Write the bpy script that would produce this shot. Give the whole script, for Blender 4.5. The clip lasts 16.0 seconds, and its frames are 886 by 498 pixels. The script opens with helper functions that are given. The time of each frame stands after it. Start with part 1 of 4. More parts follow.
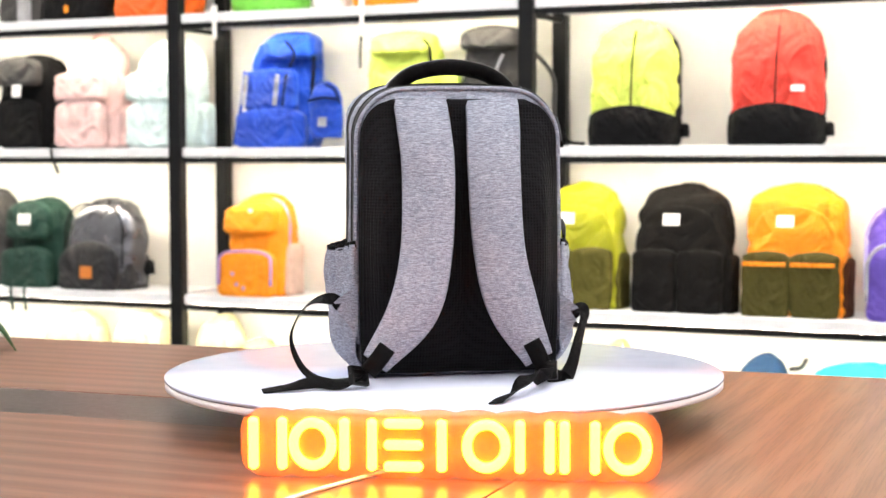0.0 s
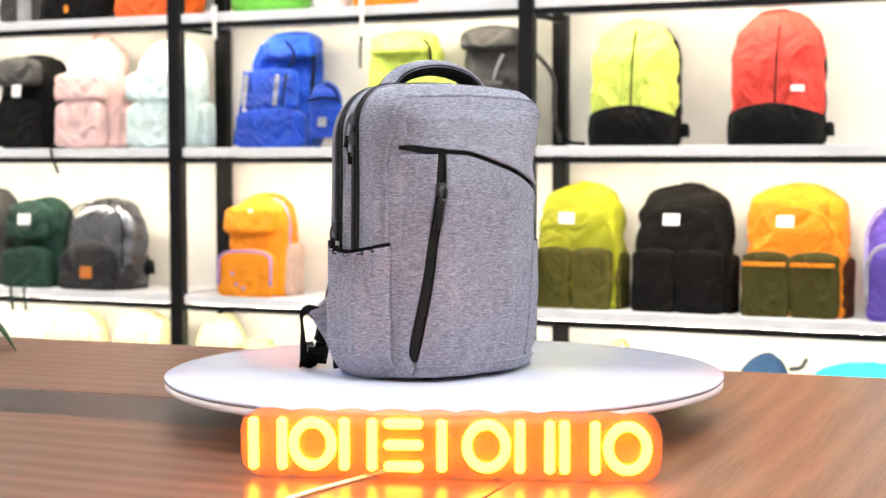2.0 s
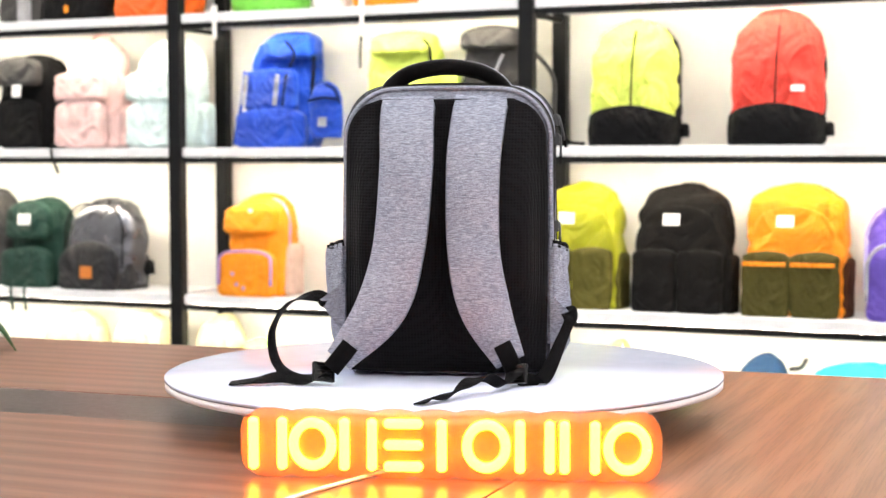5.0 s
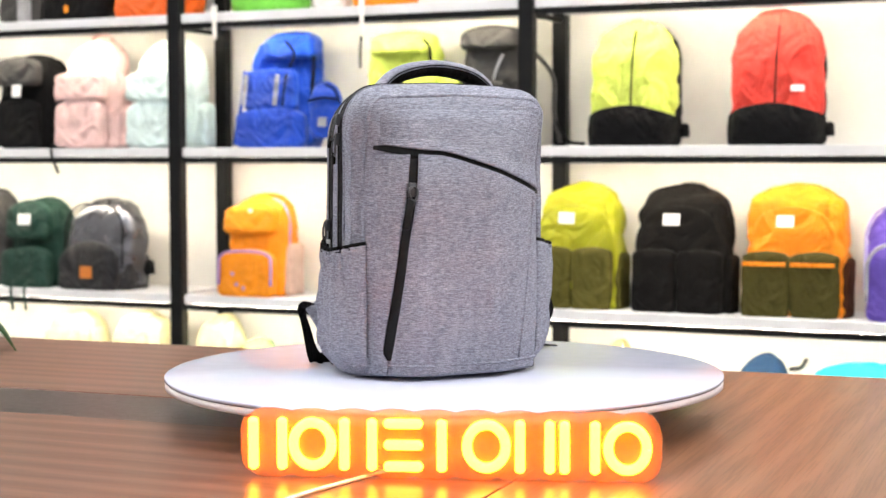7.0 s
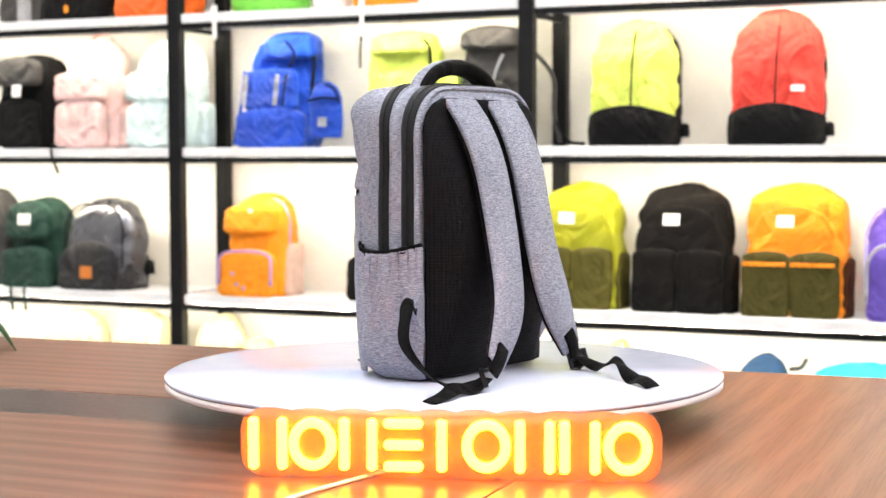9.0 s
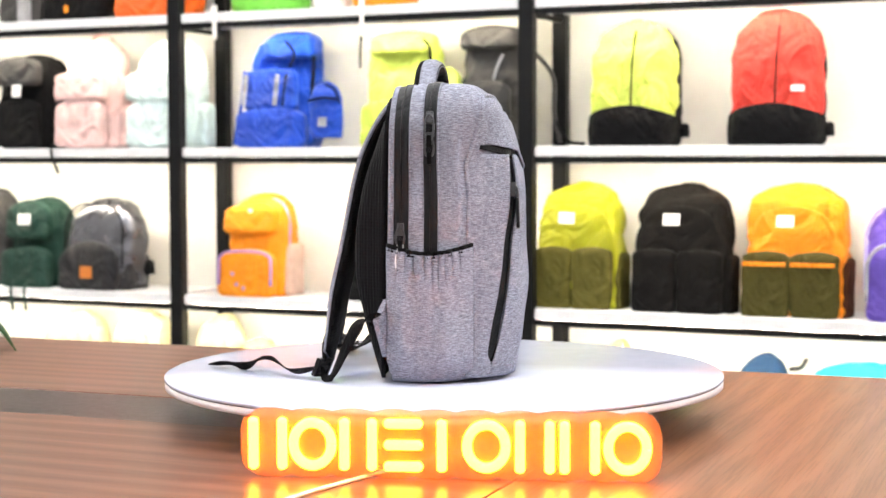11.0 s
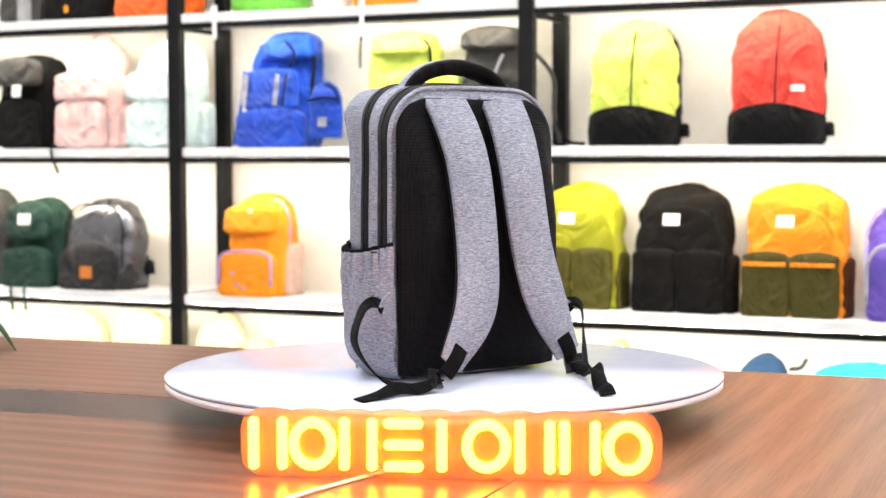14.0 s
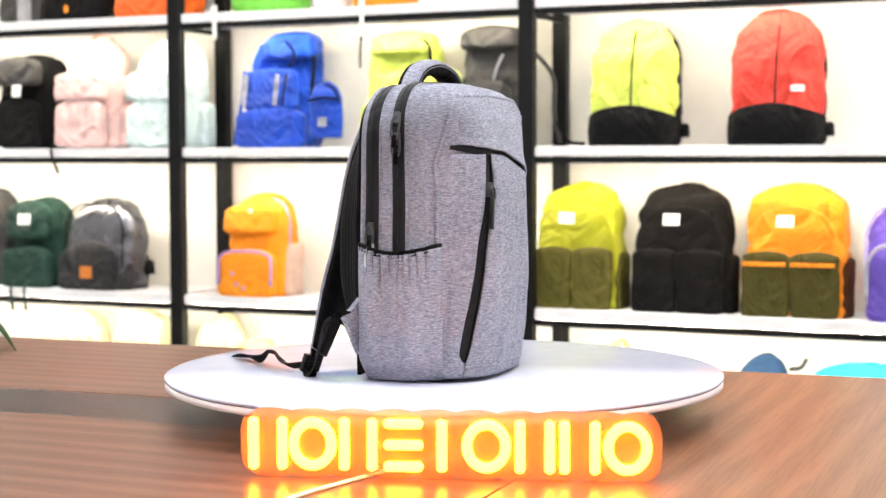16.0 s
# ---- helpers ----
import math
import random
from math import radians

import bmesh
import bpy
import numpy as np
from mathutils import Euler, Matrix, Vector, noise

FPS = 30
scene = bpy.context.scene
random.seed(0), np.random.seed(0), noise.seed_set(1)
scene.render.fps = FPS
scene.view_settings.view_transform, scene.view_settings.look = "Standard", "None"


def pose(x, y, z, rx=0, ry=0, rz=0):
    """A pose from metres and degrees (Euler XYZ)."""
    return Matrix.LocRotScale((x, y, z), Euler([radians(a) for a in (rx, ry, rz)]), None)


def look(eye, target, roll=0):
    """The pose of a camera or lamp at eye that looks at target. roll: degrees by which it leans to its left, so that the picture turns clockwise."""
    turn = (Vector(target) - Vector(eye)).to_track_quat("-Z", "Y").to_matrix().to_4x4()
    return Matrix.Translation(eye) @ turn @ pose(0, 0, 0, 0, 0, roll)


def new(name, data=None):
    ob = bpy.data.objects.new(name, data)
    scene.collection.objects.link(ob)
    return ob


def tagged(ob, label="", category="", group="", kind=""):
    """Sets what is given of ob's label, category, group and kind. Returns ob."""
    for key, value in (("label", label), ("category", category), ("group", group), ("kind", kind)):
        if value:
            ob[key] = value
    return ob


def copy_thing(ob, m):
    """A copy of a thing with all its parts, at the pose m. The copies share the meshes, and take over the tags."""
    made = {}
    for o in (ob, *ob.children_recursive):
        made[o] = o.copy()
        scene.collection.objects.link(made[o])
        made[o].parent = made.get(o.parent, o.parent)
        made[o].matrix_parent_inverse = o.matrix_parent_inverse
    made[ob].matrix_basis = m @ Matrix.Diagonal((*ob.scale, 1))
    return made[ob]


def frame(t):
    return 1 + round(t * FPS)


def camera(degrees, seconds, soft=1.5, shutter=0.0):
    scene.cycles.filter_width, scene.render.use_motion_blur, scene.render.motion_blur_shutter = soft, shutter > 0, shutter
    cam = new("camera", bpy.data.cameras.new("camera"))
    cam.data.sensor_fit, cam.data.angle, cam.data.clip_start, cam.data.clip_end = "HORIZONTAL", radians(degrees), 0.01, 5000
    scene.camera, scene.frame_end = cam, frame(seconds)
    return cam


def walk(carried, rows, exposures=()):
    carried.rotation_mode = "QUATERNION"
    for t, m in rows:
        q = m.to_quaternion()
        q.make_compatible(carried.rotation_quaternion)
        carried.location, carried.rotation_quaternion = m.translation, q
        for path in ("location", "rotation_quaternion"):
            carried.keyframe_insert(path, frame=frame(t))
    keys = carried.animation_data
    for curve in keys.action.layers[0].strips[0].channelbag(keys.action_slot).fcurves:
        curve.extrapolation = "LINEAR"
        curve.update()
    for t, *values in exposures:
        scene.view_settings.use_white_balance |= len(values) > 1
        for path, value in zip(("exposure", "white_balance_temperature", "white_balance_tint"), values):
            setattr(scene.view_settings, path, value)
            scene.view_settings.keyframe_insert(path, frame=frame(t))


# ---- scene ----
EYE_Z, DISC_Z, TABLE_Z = 1.2037, 0.828, 0.75
cam = camera(30.77, 16.0, soft=1.5)
cam.data.dof.use_dof, cam.data.dof.focus_distance, cam.data.dof.aperture_fstop = True, 2.62, 6.0
# the camera stops down while the pale front of the bag faces it, once in each turn
STOPS = ((0.0, 0.14), (0.5, 0.14), (1.0, 0.26), (1.5, 0.14), (2.0, -0.05), (2.5, -0.22), (3.0, -0.29), (3.5, -0.12), (4.0, 0.12), (4.4, 0.15))
EXPOSURES = [(round(t + n * 4.788, 2), e) for n in range(4) for t, e in STOPS if t + n * 4.788 <= 16.0]
EYE = (0.0, -2.8, EYE_Z)
AIM = (-0.0005, -2.8 + 0.99829, EYE_Z - 0.05851)
walk(cam, [(0.0, look(EYE, AIM, -0.14)), (16.0, look(EYE, AIM, -0.14))], EXPOSURES)

# ---- light ----
world = bpy.data.worlds.new("world")
world.use_nodes = True
scene.world = world
world.node_tree.nodes["Background"].inputs[0].default_value = (0.9, 0.95, 1.0, 1)
world.node_tree.nodes["Background"].inputs[1].default_value = 0.05
scene.view_settings.exposure = 0.0
CEILING_GLOW, SHELF_GLOW, SIGN_GLOW = 14.5, 102.0, 26.0

# ---- materials ----


def base_mat(name):
    m = bpy.data.materials.new(name)
    m.use_nodes = True
    nt = m.node_tree
    return m, nt, nt.nodes["Principled BSDF"]


def add(nt, kind, **kw):
    n = nt.nodes.new(kind)
    for k, v in kw.items():
        n.inputs[k].default_value = v
    return n


def coords(nt, scale, rot=(0, 0, 0), loc=(0, 0, 0)):
    tc = nt.nodes.new("ShaderNodeTexCoord")
    mp = add(nt, "ShaderNodeMapping", Scale=scale, Rotation=rot, Location=loc)
    nt.links.new(tc.outputs["Object"], mp.inputs["Vector"])
    return mp.outputs["Vector"]


def noise_tex(nt, vec, scale=1.0, detail=3.0, rough=0.6):
    n = add(nt, "ShaderNodeTexNoise", Scale=scale, Detail=detail, Roughness=rough)
    nt.links.new(vec, n.inputs["Vector"])
    return n.outputs["Fac"]


def ramp(nt, fac, stops):
    r = nt.nodes.new("ShaderNodeValToRGB")
    e = r.color_ramp.elements
    while len(e) < len(stops):
        e.new(0.5)
    for el, (p, c) in zip(e, stops):
        el.position, el.color = p, (*c, 1)
    nt.links.new(fac, r.inputs["Fac"])
    return r.outputs["Color"]


def bump(nt, bsdf, height, strength, distance):
    b = add(nt, "ShaderNodeBump", Strength=strength, Distance=distance)
    nt.links.new(height, b.inputs["Height"])
    nt.links.new(b.outputs["Normal"], bsdf.inputs["Normal"])


def mixed(nt, a, b, fac, blend="MIX"):
    m = nt.nodes.new("ShaderNodeMix")
    m.data_type, m.blend_type = "RGBA", blend
    for sock, v in ((m.inputs["Factor"], fac), (m.inputs["A"], a), (m.inputs["B"], b)):
        if isinstance(v, (int, float)):
            sock.default_value = v
        elif isinstance(v, tuple):
            sock.default_value = (*v, 1)
        else:
            nt.links.new(v, sock)
    return m.outputs["Result"]


def plain(name, color, rough=0.5, metal=0.0, vary=0.12, grain=60.0, relief=0.15, coat=0.0):
    """Paint, plastic or metal with a little wear and grain."""
    m, nt, b = base_mat(name)
    v = coords(nt, (1, 1, 1))
    big, fine = noise_tex(nt, v, 6.0), noise_tex(nt, v, grain, 4)
    dark = tuple(c * (1 - vary) for c in color)
    lite = tuple(min(1, c * (1 + vary * 0.6)) for c in color)
    c1 = ramp(nt, big, [(0.3, dark), (0.7, lite)])
    nt.links.new(c1, b.inputs["Base Color"])
    b.inputs["Metallic"].default_value = metal
    b.inputs["Coat Weight"].default_value = coat
    r = nt.nodes.new("ShaderNodeMapRange")
    r.inputs["To Min"].default_value, r.inputs["To Max"].default_value = rough * 0.8, min(1, rough * 1.2)
    nt.links.new(fine, r.inputs["Value"])
    nt.links.new(r.outputs["Result"], b.inputs["Roughness"])
    if max(color) < 0.1:
        b.inputs["Specular IOR Level"].default_value = 0.2
    bump(nt, b, fine, relief, 0.001)
    return m


def cloth(name, color, rough=0.75, vary=0.25, sheen=0.1, wrinkle=0.35, weave=900.0):
    """Woven bag fabric: weave grain, faded patches, soft creases."""
    m, nt, b = base_mat(name)
    v = coords(nt, (1, 1, 1))
    big, fine = noise_tex(nt, v, 7.0, 4), noise_tex(nt, v, weave, 2)
    folds = add(nt, "ShaderNodeTexNoise", Scale=8.0, Detail=3.0, Roughness=0.5, Distortion=2.2)
    nt.links.new(coords(nt, (1.0, 1.0, 0.75), (0.3, 0.5, 0.2)), folds.inputs["Vector"])
    mid = folds.outputs["Fac"]
    dark = tuple(c * (1 - vary) for c in color)
    lite = tuple(min(1, c * (1 + vary * 0.5)) for c in color)
    c1 = ramp(nt, big, [(0.3, dark), (0.7, lite)])
    c2 = mixed(nt, c1, ramp(nt, fine, [(0.35, (0.75,) * 3), (0.65, (1.0,) * 3)]), 0.5, "MULTIPLY")
    nt.links.new(c2, b.inputs["Base Color"])
    b.inputs["Roughness"].default_value = rough
    b.inputs["Sheen Weight"].default_value = 0.0
    b.inputs["Specular IOR Level"].default_value = 0.08 if rough > 0.6 else 0.25
    h = mixed(nt, mid, fine, 0.04)
    bump(nt, b, h, min(1.0, wrinkle * 2.4), 0.055)
    return m


def melange(name):
    """Two-tone grey melange polyester with short horizontal yarn flecks."""
    m, nt, b = base_mat(name)
    v = coords(nt, (110, 110, 1500))
    flecks = noise_tex(nt, v, 1.0, 3, 0.65)
    v2 = coords(nt, (700, 700, 120))
    warp = noise_tex(nt, v2, 1.0, 2, 0.5)
    vb = coords(nt, (1, 1, 1))
    big = noise_tex(nt, vb, 9.0, 3)
    c1 = ramp(nt, flecks, [(0.30, (0.112, 0.114, 0.141)), (0.48, (0.256, 0.262, 0.316)), (0.66, (0.480, 0.490, 0.570))])
    c2 = mixed(nt, c1, ramp(nt, warp, [(0.35, (0.62, 0.62, 0.66)), (0.62, (1, 1, 1))]), 0.6, "MULTIPLY")
    c3 = mixed(nt, c2, ramp(nt, big, [(0.3, (0.86, 0.86, 0.88)), (0.7, (1, 1, 1))]), 1.0, "MULTIPLY")
    nt.links.new(c3, b.inputs["Base Color"])
    b.inputs["Roughness"].default_value = 0.8
    b.inputs["Specular IOR Level"].default_value = 0.2
    crease = noise_tex(nt, coords(nt, (22, 22, 14)), 1.0, 3)
    crimp = noise_tex(nt, coords(nt, (24, 24, 330)), 1.0, 2)
    h = mixed(nt, mixed(nt, crease, crimp, 0.45), flecks, 0.06)
    bump(nt, b, h, 0.5, 0.008)
    return m


def air_mesh(name):
    """Black spacer mesh with rows of small holes."""
    m, nt, b = base_mat(name)
    v = coords(nt, (1, 1, 1))
    vo = add(nt, "ShaderNodeTexVoronoi", Scale=190.0, Randomness=0.12)
    nt.links.new(v, vo.inputs["Vector"])
    c = ramp(nt, vo.outputs["Distance"], [(0.15, (0.0006, 0.0005, 0.0006)), (0.55, (0.0060, 0.0054, 0.0064))])
    nt.links.new(c, b.inputs["Base Color"])
    b.inputs["Roughness"].default_value = 0.7
    b.inputs["Specular IOR Level"].default_value = 0.1
    bump(nt, b, vo.outputs["Distance"], 0.6, 0.003)
    return m


def wood(name, tones, gloss=0.3):
    """Laminated walnut board, grain along the object's x axis."""
    m, nt, b = base_mat(name)
    long = noise_tex(nt, coords(nt, (1.4, 34, 34)), 1.0, 6, 0.68)
    pores = noise_tex(nt, coords(nt, (7, 210, 210)), 1.0, 3, 0.6)
    w = add(nt, "ShaderNodeTexWave", Scale=2.2, Distortion=9.0, Detail=3.0)
    w.inputs["Detail Scale"].default_value = 0.8
    w.bands_direction = "Y"
    nt.links.new(coords(nt, (0.35, 2.0, 1)), w.inputs["Vector"])
    g = mixed(nt, long, w.outputs["Fac"], 0.24)
    c = ramp(nt, g, [(0.28, tones[0]), (0.5, tones[1]), (0.72, tones[2])])
    c2 = mixed(nt, c, ramp(nt, pores, [(0.38, (0.50, 0.44, 0.41)), (0.54, (1, 1, 1))]), 0.55, "MULTIPLY")
    nt.links.new(c2, b.inputs["Base Color"])
    r = nt.nodes.new("ShaderNodeMapRange")
    r.inputs["To Min"].default_value, r.inputs["To Max"].default_value = gloss * 0.8, gloss * 1.35
    nt.links.new(long, r.inputs["Value"])
    nt.links.new(r.outputs["Result"], b.inputs["Roughness"])
    b.inputs["Specular IOR Level"].default_value = 0.22
    bump(nt, b, pores, 0.12, 0.0006)
    return m


def glow(name, color, strength):
    m, nt, b = base_mat(name)
    b.inputs["Base Color"].default_value = (0.05, 0.05, 0.05, 1)
    b.inputs["Emission Color"].default_value = (*color, 1)
    b.inputs["Emission Strength"].default_value = strength
    return m


def acrylic(name):
    m, nt, b = base_mat(name)
    # clear acrylic; the orange base colour stands in for scattered tube glow
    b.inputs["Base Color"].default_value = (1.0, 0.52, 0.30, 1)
    b.inputs["Roughness"].default_value = 0.25
    b.inputs["IOR"].default_value = 1.2
    b.inputs["Transmission Weight"].default_value = 0.8
    return m


M = {
    "grey": melange("grey_melange"),
    "mesh": air_mesh("black_air_mesh"),
    "web": cloth("black_webbing", (0.0036, 0.0029, 0.003), 0.7, 0.2, 0.05, 0.2, 1500),
    "zip": cloth("black_zip_tape", (0.0065, 0.0065, 0.008), 0.55, 0.2, 0.05, 0.15, 1500),
    "buckle": plain("black_plastic", (0.0045, 0.0038, 0.004), 0.35),
    "steel": plain("zip_metal", (0.80, 0.80, 0.82), 0.38, 0.85),
    "gun": plain("dark_zip_metal", (0.08, 0.08, 0.085), 0.35, 0.8),
    "disc": plain("white_gloss_laminate", (0.61, 0.62, 0.74), 0.13, 0.0, 0.03, 25, 0.02),
    "rim": plain("pale_edge_band", (0.78, 0.70, 0.70), 0.35, 0.0, 0.08),
    "post": plain("black_powder_coat", (0.004, 0.004, 0.0045), 0.5, 0.2),
    "board": plain("white_shelf_laminate", (0.69, 0.68, 0.68), 0.4, 0.0, 0.05),
    "wall": plain("white_wall_paint", (0.80, 0.78, 0.74), 0.8, 0.0, 0.06, 120, 0.2),
    "panel": plain("cream_back_panel", (0.84, 0.82, 0.77), 0.6, 0.0, 0.05, 90, 0.1),
    "floor": plain("grey_floor_tile", (0.32, 0.31, 0.30), 0.3, 0.0, 0.2),
    "wood": wood("walnut_laminate", [(0.098, 0.041, 0.024), (0.172, 0.077, 0.047), (0.255, 0.127, 0.082)]),
    "wood2": wood("walnut_laminate_end", [(0.155, 0.068, 0.034), (0.225, 0.106, 0.056), (0.30, 0.150, 0.083)]),
    "seam": plain("grey_edge_seam", (0.22, 0.20, 0.22), 0.5),
    "strip": plain("dark_cable_cover", (0.040, 0.025, 0.022), 0.3, 0.0, 0.2, 90),
    "neon": glow("neon_tube_glow", (1.0, 0.31, 0.016), SIGN_GLOW),
    "acrylic": acrylic("glow_tinted_acrylic"),
    "lamp": glow("ceiling_panel_glow", (0.95, 0.97, 1.0), CEILING_GLOW),
    "led": glow("warm_led_glow", (1.0, 0.89, 0.69), SHELF_GLOW),
    "cable": plain("clear_pvc_cable", (0.9, 0.85, 0.78), 0.3),
    "white": plain("white_print_label", (0.85, 0.84, 0.82), 0.5, 0.0, 0.04),
    "leaf": cloth("leaf_green", (0.02, 0.07, 0.015), 0.4, 0.3, 0.0, 0.1, 200),
}
M["disc"].node_tree.nodes["Principled BSDF"].inputs["Specular IOR Level"].default_value = 0.17
M["strip"].node_tree.nodes["Principled BSDF"].inputs["Specular IOR Level"].default_value = 0.25

# ---- mesh helpers ----


def part(name, bm, material, parent=None, label="", flat=False):
    me = bpy.data.meshes.new(name)
    bmesh.ops.recalc_face_normals(bm, faces=bm.faces)
    for f in bm.faces:
        f.smooth = not flat
    bm.to_mesh(me)
    bm.free()
    me.materials.append(material)
    ob = new(name, me)
    ob.parent = parent
    if label:
        ob["label"] = label
    return ob


def thing(name, m, label, category, group="", kind=""):
    ob = new(name)
    ob.matrix_basis = m
    ob.empty_display_size = 0.05
    return tagged(ob, label, category, group, kind)


def box(x0, x1, y0, y1, z0, z1, bevel=0.0, bm=None):
    own = bmesh.new()
    bmesh.ops.create_cube(own, size=1.0)
    for v in own.verts:
        v.co = Vector((x0 + (v.co.x + 0.5) * (x1 - x0), y0 + (v.co.y + 0.5) * (y1 - y0), z0 + (v.co.z + 0.5) * (z1 - z0)))
    if bevel:
        bmesh.ops.bevel(own, geom=own.edges[:], offset=bevel, segments=2, profile=0.5, affect="EDGES")
    if bm is None:
        return own
    me = bpy.data.meshes.new("tmp")
    own.to_mesh(me)
    own.free()
    bm.from_mesh(me)
    bpy.data.meshes.remove(me)
    return bm


def sheet(fn, nu, nv, thick):
    """A curved sheet fn(u, v), thickened against its normal."""
    bm = bmesh.new()
    P = [[Vector(fn(i / nu, j / nv)) for j in range(nv + 1)] for i in range(nu + 1)]
    outer = [[bm.verts.new(p) for p in row] for row in P]
    inner = []
    for i in range(nu + 1):
        row = []
        for j in range(nv + 1):
            du = P[min(i + 1, nu)][j] - P[max(i - 1, 0)][j]
            dv = P[i][min(j + 1, nv)] - P[i][max(j - 1, 0)]
            n = du.cross(dv)
            n.normalize()
            row.append(bm.verts.new(P[i][j] - n * thick))
        inner.append(row)
    for i in range(nu):
        for j in range(nv):
            bm.faces.new((outer[i][j], outer[i + 1][j], outer[i + 1][j + 1], outer[i][j + 1]))
            bm.faces.new((inner[i][j], inner[i][j + 1], inner[i + 1][j + 1], inner[i + 1][j]))
    for i in range(nu):
        for j in (0, nv):
            bm.faces.new((outer[i][j], inner[i][j], inner[i + 1][j], outer[i + 1][j]))
    for j in range(nv):
        for i in (0, nu):
            bm.faces.new((outer[i][j], outer[i][j + 1], inner[i][j + 1], inner[i][j]))
    return bm


def spline(pts, n):
    """n + 1 points of a smooth curve through pts (tuples of any length)."""
    pts = [np.array(p, float) for p in pts]
    ext = [2 * pts[0] - pts[1], *pts, 2 * pts[-1] - pts[-2]]
    out = []
    for k in range(n + 1):
        t = k / n * (len(pts) - 1)
        i = min(int(t), len(pts) - 2)
        f = t - i
        a, b, c, d = ext[i:i + 4]
        out.append(0.5 * (2 * b + (c - a) * f + (2 * a - 5 * b + 4 * c - d) * f * f + (3 * b - a - 3 * c + d) * f ** 3))
    return out


def sweep(rows, section, n=24, closed=False, bm=None):
    """Sweep a section [(side, up)] along rows (x, y, z, sx, sy, sz, scale): s is the side direction."""
    bm = bm or bmesh.new()
    pts = spline(rows, n)
    rings = []
    for k, p in enumerate(pts):
        a, b = pts[max(k - 1, 0)][:3], pts[min(k + 1, n)][:3]
        t = Vector(b - a).normalized()
        s = Vector(p[3:6])
        s = (s - t * s.dot(t)).normalized()
        u = s.cross(t)
        rings.append([bm.verts.new(Vector(p[:3]) + s * (q[0] * p[6]) + u * (q[1] * min(1, p[6]) if len(q) < 3 else q[1])) for q in section])
    m = len(section)
    for k in range(n):
        for j in range(m):
            bm.faces.new((rings[k][j], rings[k][(j + 1) % m], rings[k + 1][(j + 1) % m], rings[k + 1][j]))
    bm.faces.new(rings[0])
    bm.faces.new(list(reversed(rings[-1])))
    return bm


def ring_section(r, m=8, squash=1.0):
    return [(r * math.cos(2 * math.pi * k / m), r * squash * math.sin(2 * math.pi * k / m)) for k in range(m)]


def band_section(w, t):
    """A flat band with rounded edges."""
    return [(-w / 2, 0), (-w / 2 + t * 0.4, t / 2), (w / 2 - t * 0.4, t / 2), (w / 2, 0), (w / 2 - t * 0.4, -t / 2), (-w / 2 + t * 0.4, -t / 2)]


def tube(pts, r, n=None, m=8, side=(0.13, 0.21, 0.97)):
    return sweep([(*p, *side, 1.0) for p in pts], ring_section(r, m), n or 6 * len(pts))


def lathe(profile, m=64):
    """A solid of revolution from (radius, z) rows."""
    bm = bmesh.new()
    rings = [[bm.verts.new((r * math.cos(2 * math.pi * k / m), r * math.sin(2 * math.pi * k / m), z)) for k in range(m)] for r, z in profile]
    for a, b in zip(rings, rings[1:]):
        for k in range(m):
            bm.faces.new((a[k], a[(k + 1) % m], b[(k + 1) % m], b[k]))
    bm.faces.new(rings[0])
    bm.faces.new(rings[-1])
    return bm


# ---- room: the wall of shelves stands 25 degrees askew to the view ----
ROOM = radians(25.0)
FRONT = 2.791


def at(u, w, z):
    """A room point: u along the shelves, w behind their front edge, z up."""
    w += FRONT
    return (u * math.cos(ROOM) + w * math.sin(ROOM), -u * math.sin(ROOM) + w * math.cos(ROOM), z)


def room_pose(u, w, z, turn=0.0, lean=0.0):
    return pose(*at(u, w, z), lean, 0, -25.0 + turn)


def structure(name, bm, material, label, flat=True, m=None):
    ob = part(name, bm, material, None, "", flat)
    ob.matrix_basis = m or pose(*at(0, 0, 0), 0, 0, -25.0)
    return tagged(ob, label, name.split("_")[0], "", "structure")


U0, U1, W0, W1, TOP = -4.6, 3.6, -7.4, 0.40, 3.0
structure("floor", box(U0, U1, W0, W1, -0.1, 0.0), M["floor"], "grey tiled showroom floor under the table")
structure("ceiling", box(U0, U1, W0, W1, TOP, TOP + 0.1), M["wall"], "white painted showroom ceiling")
structure("wall_north", box(U0 - 0.1, U1 + 0.1, W1, W1 + 0.1, -0.1, TOP + 0.1), M["panel"], "cream back wall behind the bag shelves")
structure("wall_south", box(U0 - 0.1, U1 + 0.1, W0 - 0.1, W0, -0.1, TOP + 0.1), M["wall"], "plain white showroom wall")
structure("wall_west", box(U0 - 0.1, U0, W0, W1, -0.1, TOP + 0.1), M["wall"], "plain white showroom wall")
structure("wall_east", box(U1, U1 + 0.1, W0, W1, -0.1, TOP + 0.1), M["wall"], "plain white showroom wall")

# ceiling light panels
first = None
for iu, u in enumerate((-3.2, -1.2, 0.9, 2.9)):
    for w in (-1.3, -3.1, -5.2):
        if first is None:
            first = thing("ceiling_light", room_pose(u, w, TOP), "square white ceiling panel light, switched on", "ceiling light", "ceiling panel lights")
            fr = bmesh.new()
            for s in (-1, 1):
                box(-0.62, 0.62, s * 0.31 - 0.012, s * 0.31 + 0.012, -0.03, 0.0, 0, fr)
                box(s * 0.61 - 0.012, s * 0.61 + 0.012, -0.298, 0.298, -0.03, 0.0, 0, fr)
            part("frame", fr, M["board"], first, "", True)
            part("diffuser", box(-0.597, 0.597, -0.297, 0.297, -0.02, -0.012), M["lamp"], first, "glowing white diffuser", True)
        else:
            copy_thing(first, room_pose(u, w, TOP))

